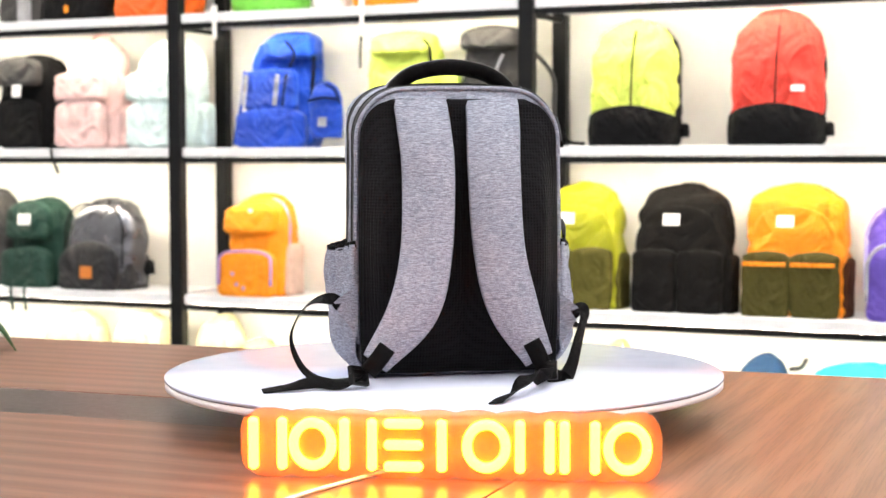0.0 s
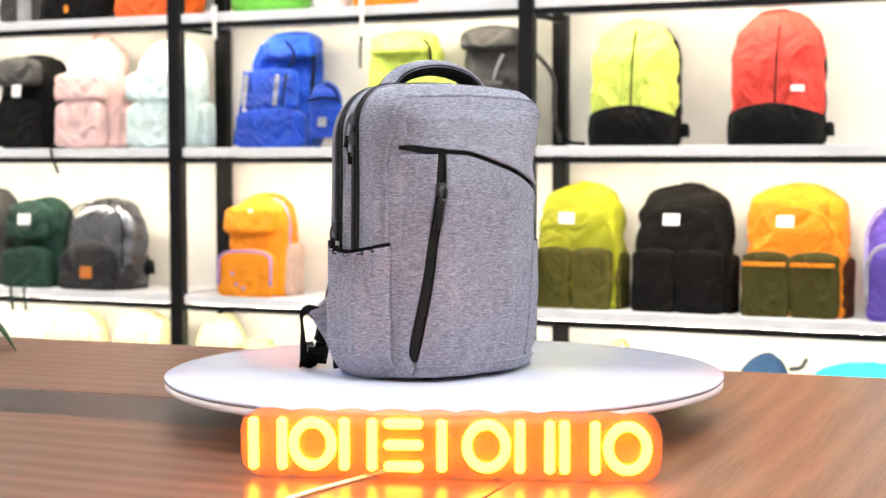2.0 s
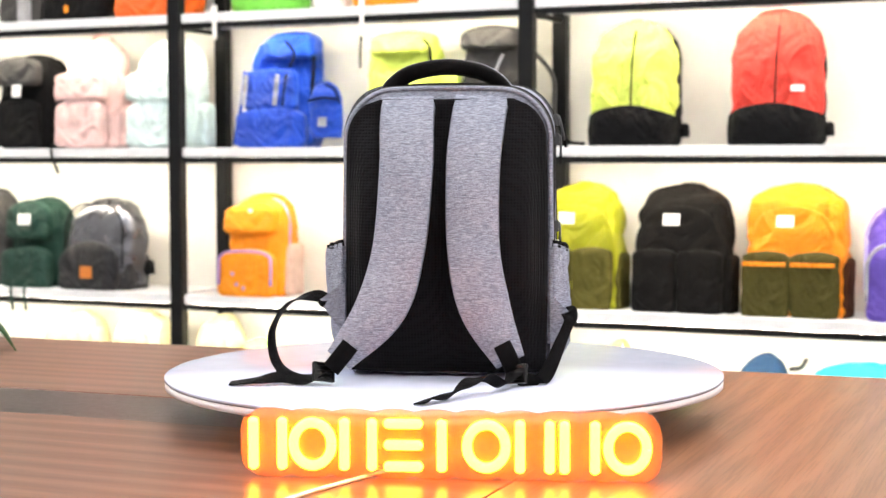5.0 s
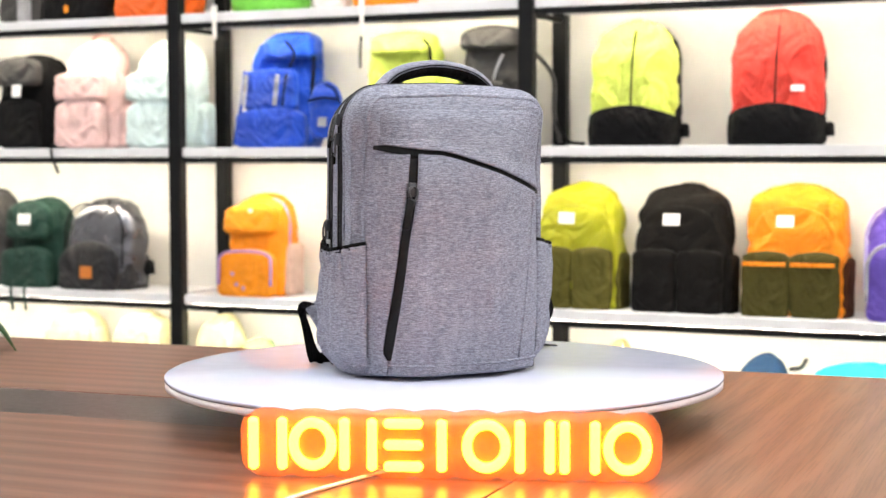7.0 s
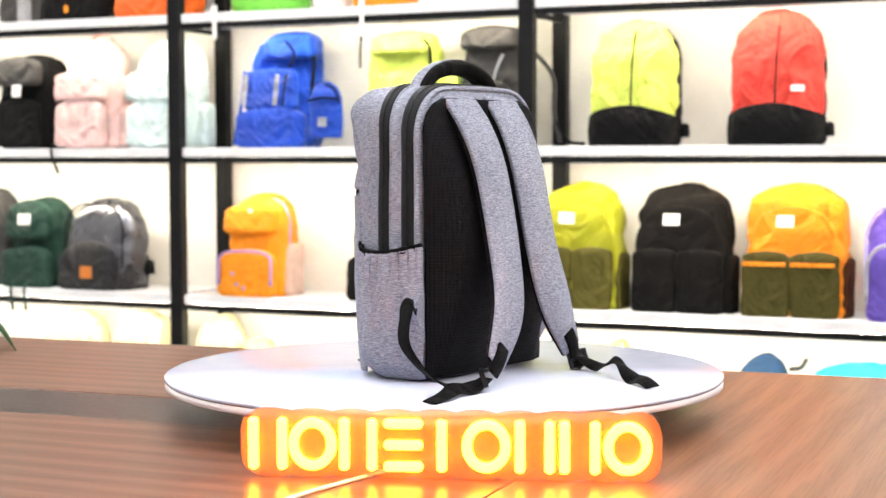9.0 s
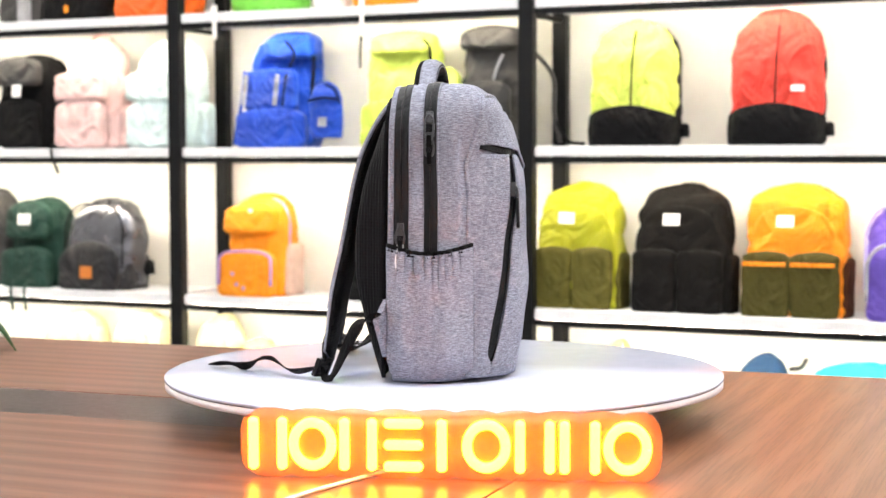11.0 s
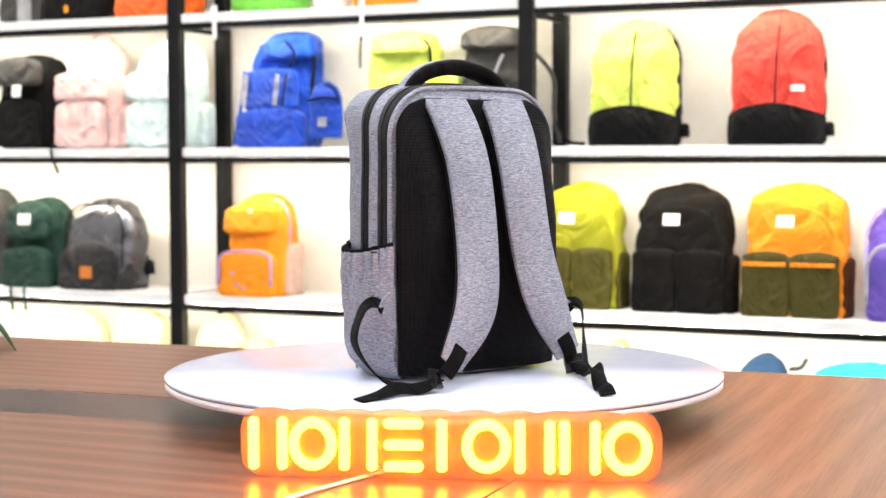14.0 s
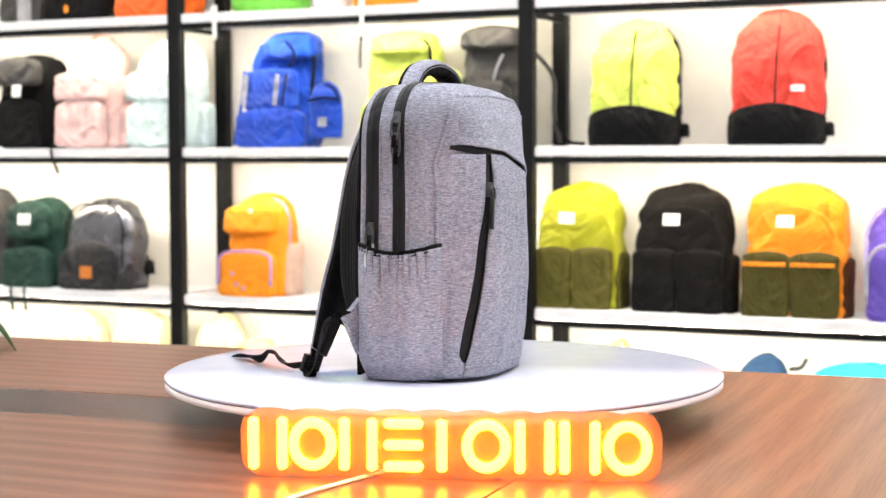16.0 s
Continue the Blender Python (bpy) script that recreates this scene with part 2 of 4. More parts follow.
# shelving: posts, boards, rails and light strips
POSTS = (-3.96, -2.469, -0.977, 0.515, 2.0)
LEVELS = (0.10, 0.652, 1.233, 1.757, 2.28)
for k, u in enumerate(POSTS):
    rack = thing("shelf_upright", room_pose(u, 0, 0), "black steel shelf upright with front and rear post", "shelf upright", "shelf uprights")
    part("front_post", box(-0.028, 0.028, -0.012, 0.035, 0, 2.5, 0.004), M["post"], rack, "", True)
    part("rear_post", box(-0.028, 0.028, 0.325, 0.37, 0, 2.5, 0.004), M["post"], rack, "", True)
    for z in LEVELS:
        part("bracket", box(-0.012, 0.012, 0.036, 0.324, z - 0.062, z - 0.046), M["post"], rack, "", True)
for a, b in zip(POSTS, POSTS[1:]):
    for z in LEVELS:
        sh = thing("shelf", room_pose((a + b) / 2, 0, z), "white laminate shelf board on black rails", "shelf", "shelves on the wall")
        h = (b - a) / 2 - 0.032
        part("board", box(-h, h, 0.0, 0.36, -0.036, 0.0, 0.003), M["board"], sh, "", True)
        part("front_rail", box(-h, h, -0.003, 0.010, -0.060, -0.037), M["post"], sh, "black steel rail", True)
        part("light_strip", box(-h + 0.03, h - 0.03, 0.016, 0.030, -0.046, -0.037), M["led"], sh, "glowing warm light strip", True)

# ---- table ----
TURN = -21.5
table = thing("conference_table", pose(0, 0.0, 0, 0, 0, TURN), "dark walnut table with a dark cable cover strip", "table")
EDGE = 0.735
part("table_top", box(-2.2, 0.30, 0.002, EDGE, TABLE_Z - 0.04, TABLE_Z, 0.002), M["wood"], table, "brown walnut-grain board", True)
part("table_top", box(-2.2, 0.30, -1.4, -0.252, TABLE_Z - 0.04, TABLE_Z, 0.002), M["wood"], table, "brown walnut-grain board", True)
part("cable_cover", box(-2.2, 0.30, -0.25, 0.0, TABLE_Z - 0.04, TABLE_Z - 0.001, 0.002), M["strip"], table, "dark brown smooth cover strip", True)
end = part("table_end", box(-1.4, EDGE, -2.2, -0.303, TABLE_Z - 0.04, TABLE_Z, 0.002), M["wood2"], table, "lighter walnut board with crosswise grain", True)
end.matrix_basis = pose(0, 0, 0, 0, 0, 90)
for x in (-1.9, 1.9):
    for y in (-1.2, 0.6):
        part("leg", box(x - 0.04, x + 0.04, y - 0.04, y + 0.04, 0, TABLE_Z - 0.041, 0.004), M["post"], table, "black steel leg", True)

# ---- turntable ----
base = thing("rotating_stand", pose(0, 0, TABLE_Z), "low dark rotating stand under the display disc", "display stand")
part("housing", lathe([(0.20, 0.0), (0.205, 0.004), (0.205, 0.034), (0.19, 0.042)]), M["post"], base)
part("spindle", lathe([(0.09, 0.042), (0.09, 0.058)]), M["steel"], base)
disc = thing("turntable_disc", pose(0, 0, DISC_Z), "round glossy white rotating display disc", "turntable")
R = 0.4827
part("top_plate", lathe([(R - 0.003, -0.0062), (R, -0.005), (R, -0.0012), (R - 0.0015, 0.0)], 160), M["disc"], disc)
part("seam", lathe([(R - 0.003, -0.0078), (R - 0.003, -0.0062)], 128), M["seam"], disc, "grey seam between the plates")
part("lower_plate", lathe([(R - 0.006, -0.020), (R - 0.001, -0.018), (R - 0.001, -0.0085), (R - 0.003, -0.0078)], 160), M["rim"], disc, "pale edge-banded lower plate")

# ---- neon sign: glowing tubes as plain bars and rings ----
sign = thing("neon_sign", pose(0.006, -0.580, TABLE_Z, 0, 0, -5.6), "glowing yellow-orange neon tubes on a glow-tinted acrylic plate", "neon sign")
CELLS = [(-0.2545, 0.055, "bars"), (-0.191, 0.068, "ring"), (-0.1265, 0.053, "bars"), (-0.063, 0.055, "rows"), (-0.0093, 0.05, "bar"), (0.053, 0.068, "ring"), (0.120, 0.055, "bars"), (0.182, 0.056, "bars"), (0.2475, 0.067, "ring")]


def acrylic_plate():
    """A plate whose edge follows the tubes in scallops."""
    bm = bmesh.new()
    prof = []
    n = 220
    for k in range(n + 1):
        x = -0.295 + 0.59 * k / n
        e = min(1.0, (0.295 - abs(x)) / 0.03)
        corner = 0.03 * (1 - math.sqrt(max(0.0, 1 - (1 - e) ** 2)))
        scal = 0.005 * abs(math.cos((x + 0.02) * math.pi / 0.058)) ** 0.6
        prof.append((x, 0.0055 - scal + corner, 0.094 + scal - corner))
    fr = [[bm.verts.new((x, y, z)) for (x, lo, hi) in prof for z in (lo, hi)] for y in (0.004, 0.009)]
    f, b = fr
    for k in range(n):
        i = 2 * k
        bm.faces.new((f[i], f[i + 2], f[i + 3], f[i + 1]))
        bm.faces.new((b[i], b[i + 1], b[i + 3], b[i + 2]))
        bm.faces.new((f[i], b[i], b[i + 2], f[i + 2]))
        bm.faces.new((f[i + 1], f[i + 3], b[i + 3], b[i + 1]))
    bm.faces.new((f[0], f[1], b[1], b[0]))
    bm.faces.new((f[-2], b[-2], b[-1], f[-1]))
    return bm


# the plate's orange is the tubes' glow put into its colour
part("acrylic_plate", acrylic_plate(), M["acrylic"], sign, "clear acrylic back plate with scalloped edge, tube glow tinted in orange", True)
TR, ZL, ZH, TY = 0.0070, 0.0200, 0.0800, -0.004


def glow_tube(pts, closed=False):
    if not closed:
        a, b = Vector(pts[0]), Vector(pts[-1])
        t = (b - a).normalized()
        caps = [(a - t * TR, 0.15), (a - t * TR * 0.75, 0.66), (a - t * TR * 0.3, 0.95), (a + t * TR * 0.2, 1.0)]
        rows = caps + [(b - t * TR * 0.2, 1.0), (b + t * TR * 0.3, 0.95), (b + t * TR * 0.75, 0.66), (b + t * TR, 0.15)]
        bm = sweep([(*p, 0, 1, 0, w) for p, w in rows], ring_section(TR, 10), 28)
    else:
        bm = tube(pts, TR, 64, 10, (0.0, 1.0, 0.0))
    part("tube", bm, M["neon"], sign)


def ring_pts(cx, w, h):
    zc = (ZL + ZH) / 2
    return [(cx + w / 2 * math.cos(a), TY, zc + h / 2 * math.sin(a)) for a in [2 * math.pi * k / 16 for k in range(17)]]


for cx, w, kind in CELLS:
    w -= 2 * TR
    if kind == "bars":
        for s in (-1, 1):
            glow_tube([(cx + s * w / 2, TY, ZL), (cx + s * w / 2, TY, (ZL + ZH) / 2), (cx + s * w / 2, TY, ZH)])
    elif kind == "bar":
        glow_tube([(cx, TY, ZL), (cx, TY, (ZL + ZH) / 2), (cx, TY, ZH)])
    elif kind == "rows":
        for z in (ZL, (ZL + ZH) / 2, ZH):
            glow_tube([(cx - w / 2, TY, z), (cx, TY, z), (cx + w / 2, TY, z)])
    else:
        glow_tube(ring_pts(cx, w, ZH - ZL), True)
cord = thing("power_cord", pose(0, 0, TABLE_Z), "thin clear power cord lying on the table", "cord")
part("cord", tube([(-0.25, -0.80, 0.003), (-0.19, -0.68, 0.003), (-0.12, -0.575, 0.003), (-0.05, -0.47, 0.003), (0.03, -0.36, 0.003), (0.10, -0.21, 0.006)], 0.0028, 40, 8), M["cable"], cord)

# ---- the grey backpack ----
pack = thing("backpack", pose(0, 0, DISC_Z), "grey melange laptop backpack with black zips and straps", "backpack")
HB, HF = 0.170, 0.150


def lerp(a, b, t):
    return a + (b - a) * t


def y_back(z):
    return lerp(-0.072, -0.065, z / 0.49)


YF = spline([(0.118,), (0.124,), (0.127,), (0.127,), (0.127,), (0.126,), (0.119,), (0.104,), (0.086,)], 100)


def y_front(z):
    return float(YF[int(max(0, min(100, z / 0.49 * 100)))][0])


def drop(x):
    """The front rounds off towards its side seams."""
    return 0.050 * max(0.0, (x - 0.090) / 0.060, (-x - 0.035) / 0.115) ** 1.5


def wob(p, f, a, seed=0.0):
    return a * noise.noise(Vector((p[0] * f + seed, p[1] * f, p[2] * f)))


def arch(s, u, inset=0.0):
    """Outline of the bag at depth s (0 back, 1 front): u runs up one side, over the top and down the other."""
    hw = 0.173 + 0.004 * math.sin(math.pi * min(1, s * 1.1)) - 0.018 * s ** 3 - inset
    top = 0.481 + 0.010 * math.sin(math.pi * s) - 0.018 * s * s - inset
    rc = lerp(0.082, 0.024, s ** 1.2)
    z0 = 0.02
    a, c, t = top - rc - z0, rc * math.pi / 2, 2 * (hw - rc)
    d = u * (2 * a + 2 * c + t)
    if d <= a:
        x, z = -hw, z0 + d
    elif d <= a + c:
        g = (d - a) / rc
        x, z = -hw + rc - rc * math.cos(g), top - rc + rc * math.sin(g)
    elif d <= a + c + t:
        x, z = -hw + rc + (d - a - c), top
    elif d <= a + 2 * c + t:
        g = (d - a - c - t) / rc
        x, z = hw - rc + rc * math.sin(g), top - rc + rc * math.cos(g)
    else:
        x, z = hw, top - rc - (d - a - 2 * c - t)
    if z < 0.35:
        x *= 1 + 0.012 * math.sin(math.pi * max(0, z) / 0.35) - 0.05 * max(0, 0.08 - z) / 0.08
    z += 0.006 * (1 - min(1, abs(x) / hw) ** 2) * (z > 0.3)
    return x, z


def shell(s, u, out=0.0):
    x, z = arch(s, u)
    cx, cz = x, (z - 0.40) if z > 0.40 else 0.0
    ln = math.hypot(cx, cz) or 1
    x, z = x + out * cx / ln, z + out * cz / ln
    return (x + 0.005, y_back(z) + s * (y_front(min(z, 0.36)) - y_back(z)) - (y_front(min(z, 0.36)) - y_front(z)) * max(0, (s - 0.66) / 0.34) - drop(x) * max(0.0, (s - 0.6) / 0.4) * (1 - 0.9 * min(1, max(0, (z - 0.36) / 0.09))), z)


def puff(s):
    """The gussets between the zips swell a little."""
    for a, b, h in ((0.172, 0.292, 0.005), (0.418, 0.90, 0.005)):
        if a < s < b:
            return h * math.sin(math.pi * (s - a) / (b - a)) ** 0.7
    return 0.0


def rho(x, z):
    return min(1.0, ((abs(x) / 0.150) ** 4 + (abs(z - 0.24) / 0.24) ** 4) ** 0.25)


def face_front(x, z, out=0.0):
    return (x, y_front(z) - drop(x) * (1 - 0.9 * min(1, max(0, (z - 0.36) / 0.09))) + 0.006 * (1 - rho(x, z) ** 2) + out + wob((x, 0, z), 14, 0.0025), z)


def pack_body():
    bm = bmesh.new()
    NU, rings = 84, []
    depth = [0.0, 0.015, 0.04, 0.08] + [0.08 + 0.88 * k / 30 for k in range(1, 30)] + [0.96, 0.985, 1.0]
    for s in depth:
        d = 0.0
        if s < 0.04:
            d = 0.008 * (1 - math.sqrt(1 - (1 - s / 0.04) ** 2))
        if s > 0.92:
            d = 0.011 * (1 - math.sqrt(max(0, 1 - ((s - 0.92) / 0.08) ** 2)))
        ring = []
        for k in range(NU + 1):
            p = Vector(shell(s, k / NU, puff(s) - d))
            p.x += wob(p, 16, 0.004, 3)
            p.z += wob(p, 16, 0.003, 7) if p.z > 0.4 else 0
            ring.append(bm.verts.new(p))
        hw = abs(ring[0].co.x)
        y = ring[0].co.y
        for k in range(1, 12):
            f = k / 12
            x = hw * math.cos(math.pi * f)
            ring.append(bm.verts.new((x, y, 0.003 + 0.017 * abs(math.cos(math.pi * f)) ** 6)))
        rings.append(ring)
    m = len(rings[0])
    for a, b in zip(rings, rings[1:]):
        for k in range(m):
            bm.faces.new((a[k], a[(k + 1) % m], b[(k + 1) % m], b[k]))
    for ring, front in ((rings[0], False), (rings[-1], True)):
        prev = ring
        for sc in (0.93, 0.8, 0.6, 0.4, 0.2):
            cur = []
            for v in ring:
                x, z = v.co.x * sc, 0.24 + (v.co.z - 0.24) * sc
                cur.append(bm.verts.new(face_front(x, z) if front else (x, y_back(z) - 0.006 * (1 - sc), z)))
            for k in range(m):
                bm.faces.new((prev[k], prev[(k + 1) % m], cur[(k + 1) % m], cur[k]))
            prev = cur
        bm.faces.new(prev)
    return bm


part("body", pack_body(), M["grey"], pack)


def zip_band(s0, s1, u0, u1, out):
    def fn(a, b):
        s = lerp(s0, s1, b)
        return shell(s, lerp(u0, u1, a), out + 0.0012 * math.sin(math.pi * b))
    return sheet(fn, 90, 6, 0.004)


def teeth(s, u0, u1, out):
    return sweep([(*shell(s, lerp(u0, u1, k / 40), out), 0, 1, 0, 1.0) for k in range(41)], ring_section(0.0012, 6), 120)


for s0, s1 in ((0.042, 0.168), (0.298, 0.412)):
    z = part("zip", zip_band(s0, s1, 0.155, 0.845, 0.0035), M["zip"], pack, "black zip tape over the top")
    part("zip_teeth", teeth((s0 + s1) / 2, 0.16, 0.84, 0.0052), M["buckle"], z)
# grey piping round the back panel, and a side seam
for s, mat, r in ((0.012, "grey", 0.0042), (0.925, "grey", 0.0040), (0.036, "grey", 0.002), (0.175, "grey", 0.0022), (0.291, "grey", 0.0022), (0.419, "grey", 0.0022)):
    part("piping", sweep([(*shell(s if s < 0.9 else lerp(0.81, s, min(1, k / 16)), lerp(0.03, 0.97, k / 40), 0.001), 0, 1, 0, 1.0) for k in range(41)], ring_section(r, 8), 120), M[mat], pack)


def back_panel(a, b):
    u = (a - 0.5) * 2
    z = lerp(0.010, 0.469, b)
    hw = 0.167 if z < 0.405 else 0.167 - 0.062 * (1 - math.sqrt(max(0, 1 - ((z - 0.405) / 0.0645) ** 2)))
    x = u * hw
    pads = (0.003 + 0.056 * math.sin(math.pi * min(1.0, max(0.0, (0.44 - z) / 0.44)))) * (max(0.0, math.sin(math.pi * min(1, abs(u) * 0.8 + 0.12))) ** 0.4) * min(1, (1 - abs(u)) * 5 + 0.05) * min(1, max(0.0, 0.470 - z) * 25 + 0.1)
    return (x + 0.004, y_back(z) - 0.004 - pads - wob((x, 1, z), 20, 0.002), z)


part("back_panel", sheet(back_panel, 48, 48, -0.006), M["mesh"], pack, "black padded air-mesh back panel")

# front panels
SL = spline([(0.156, 0.388), (0.092, 0.378), (0.045, 0.374), (-0.015, 0.357), (-0.078, 0.336), (-0.148, 0.310)], 60)


def slant(x):
    xs = [float(p[0]) for p in SL][::-1]
    return float(np.interp(x, xs, [float(p[1]) for p in SL][::-1]))


def zip_x(z):
    return lerp(0.134, 0.095, (z - 0.03) / 0.34)


def lower_panel(a, b):
    x = lerp(0.134, -0.152, a)
    x = lerp(zip_x(lerp(0.03, slant(x), b)), -0.152, a)
    z = lerp(0.009, slant(x) - 0.002, b)
    out = 0.0015 + 0.005 * min(1, 5 * (1 - a)) * min(1, 6 * b + 0.1)
    out -= 0.014 * max(0.0, (a - 0.94) / 0.06) ** 2
    folds = 0.0070 * noise.noise(Vector((x * 27 + z * 6, 2.0, z * 4))) + 0.0022 * noise.noise(Vector((x * 75, 5.0, z * 14)))
    return face_front(x, z, out + wob((x, 2, z), 9, 0.002) + folds * min(1, 6 * a, 6 * (1 - a)) * min(1, 5 * (1 - b)))


def upper_panel(a, b):
    x = lerp(0.151, -0.151, a)
    z = lerp(slant(x) + 0.006, 0.449 - 0.010 * (abs(x) / 0.151) ** 8, b)
    out = 0.001 + 0.0055 * min(1, 8 * a, 8 * (1 - a)) * min(1, 5 * (1 - b))
    # the flap overhangs its zip, and its ends tuck into the side seams
    out -= 0.014 * max(0.0, (abs(2 * a - 1) - 0.92) / 0.08) ** 2
    out += 0.004 * max(0.0, 1 - 4 * b) + 0.002 * noise.noise(Vector((x * 22, 8.0, z * 24)))
    return face_front(x, z, out)


def corner_panel(a, b):
    z = lerp(0.009, 0.376, b)
    x = lerp(0.154, zip_x(z) + 0.011 * min(1.0, max(0.0, (z - 0.028) / 0.02)), a)
    z = min(z, slant(x) - 0.003)
    return face_front(x, z, 0.001 + 0.004 * min(1, 3 * a) - 0.012 * max(0.0, 1 - 5 * a) ** 2)


def slant_zip(a, b):
    x = lerp(0.154, -0.148, a)
    return face_front(x, slant(x) + lerp(-0.008, 0.012, b) * min(1, 4 * a + 0.30, 7 * (1 - a) + 0.3), 0.0022)


def upright_zip(a, b):
    z = lerp(0.034, 0.372, b)
    return face_front(zip_x(z) + lerp(-0.004, 0.0135, a), z, 0.0022)


part("front_pocket", sheet(lower_panel, 50, 60, -0.003), M["grey"], pack)
part("top_pocket", sheet(upper_panel, 50, 26, -0.003), M["grey"], pack)
part("corner_panel", sheet(corner_panel, 8, 40, -0.003), M["grey"], pack)
part("slant_zip", sheet(slant_zip, 40, 4, -0.002), M["zip"], pack, "black slanted pocket zip")
part("upright_zip", sheet(upright_zip, 4, 40, -0.002), M["zip"], pack, "black upright pocket zip")
welt = [(*face_front(lerp(-0.135, -0.100, t), lerp(0.306, 0.03, t), 0.0065), 1, 0, 0, 1.0) for t in (0, 0.25, 0.5, 0.75, 1)]
part("seam_welt", sweep(welt, ring_section(0.0028, 6), 30), M["grey"], pack)
pull = part("zip_slider", box(-0.007, 0.007, -0.004, 0.006, -0.012, 0.012, 0.002), M["gun"], pack, "dark metal zip slider")
pull.matrix_basis = pose(*face_front(zip_x(0.305) + 0.004, 0.318, 0.006))
part("pull_loop", tube([(0, 0.004, 0.006), (0.009, 0.008, 0.0), (0.005, 0.009, -0.016), (-0.004, 0.009, -0.015), (-0.007, 0.007, 0.0), (0, 0.004, 0.006)], 0.0022, 30), M["gun"], pull)
tab = part("pull_tab", box(-0.007, 0.007, -0.003, 0.003, -0.052, 0.0, 0.003), M["buckle"], pull, "black rubber pull tab")
tab.matrix_basis = pose(0.004, 0.008, -0.014, 3, -14, 0)

# side pockets
for sgn in (-1, 1):
    def pocket(a, b, sgn=sgn):
        y = lerp(-0.070 if sgn > 0 else -0.077, 0.066, 0.5 + (a - 0.5) * (1 - 0.10 * max(0.0, 1 - 6 * b)))
        z = lerp(0.006, 0.226 - 0.013 * math.sin(math.pi * a), b)
        bulge = 0.034 * max(0.0, math.sin(math.pi * a)) ** 0.55 * (0.12 + 0.95 * math.sin(math.pi * min(1, b * 0.66 + 0.04)) ** 0.8)
        gather = 0.0048 * math.sin(a * 2 * math.pi * 11 + 2 * math.sin(a * 9)) * max(0, b - 0.70) / 0.3 * min(1, 6 * a, 6 * (1 - a))
        folds = (0.014 * noise.noise(Vector((y * 34, sgn * 3.1, z * 8))) + 0.004 * noise.noise(Vector((y * 80 + z * 30, sgn * 2.1, z * 25)))) * min(1, 5 * a, 5 * (1 - a)) * min(1, b * 4)
        inset = (0.020 + 0.016 * max(0.0, a - 0.6) / 0.4) * (max(0, 0.16 - b) / 0.16) ** 1.3
        return (0.005 + sgn * (0.178 - 0.020 * max(0.0, y / 0.066) ** 2 + bulge * (0.72 if sgn > 0 else 0.90) + gather + folds - inset), y, z)
    pk = part("side_pocket", sheet(pocket, 72, 40, -0.003 * sgn), M["grey"], pack)
    rim = [(*(Vector(pocket(k / 36, 1.0)) + Vector((0, 0, 0.001))), 0, 0, 1, 1.0) for k in range(37)]
    part("elastic_trim", sweep(rim, [(0.005, 0.0025), (0.005, -0.0025), (-0.006, -0.0028), (-0.006, 0.0028)], 108), M["web"], pk, "black elastic trim")

# carry handle
HR = [(-0.113, 0.464), (-0.098, 0.495), (-0.062, 0.519), (0.0, 0.529), (0.062, 0.519), (0.098, 0.495), (0.113, 0.464)]
hy = -0.018
part("handle", sweep([(x, hy, z, 0, 1, 0, 1.0) for x, z in HR], [(-0.009, 0.002), (-0.009, -0.0095), (-0.004, -0.0108), (0.006, -0.0105), (0.016, -0.006), (0.019, 0.002)], 40), M["grey"], pack)
part("handle_grip", sweep([(x * 0.985, hy, z - 0.001, 0, 1, 0, 1.0) for x, z in HR], [(-0.0192, -0.003), (-0.0165, -0.0085), (-0.0095, -0.0112), (-0.0095, -0.003), (0.0188, -0.003), (0.0165, 0.011), (0.007, 0.0155), (-0.007, 0.0155), (-0.0165, 0.011)], 40), M["web"], pack, "black padded back and underside")

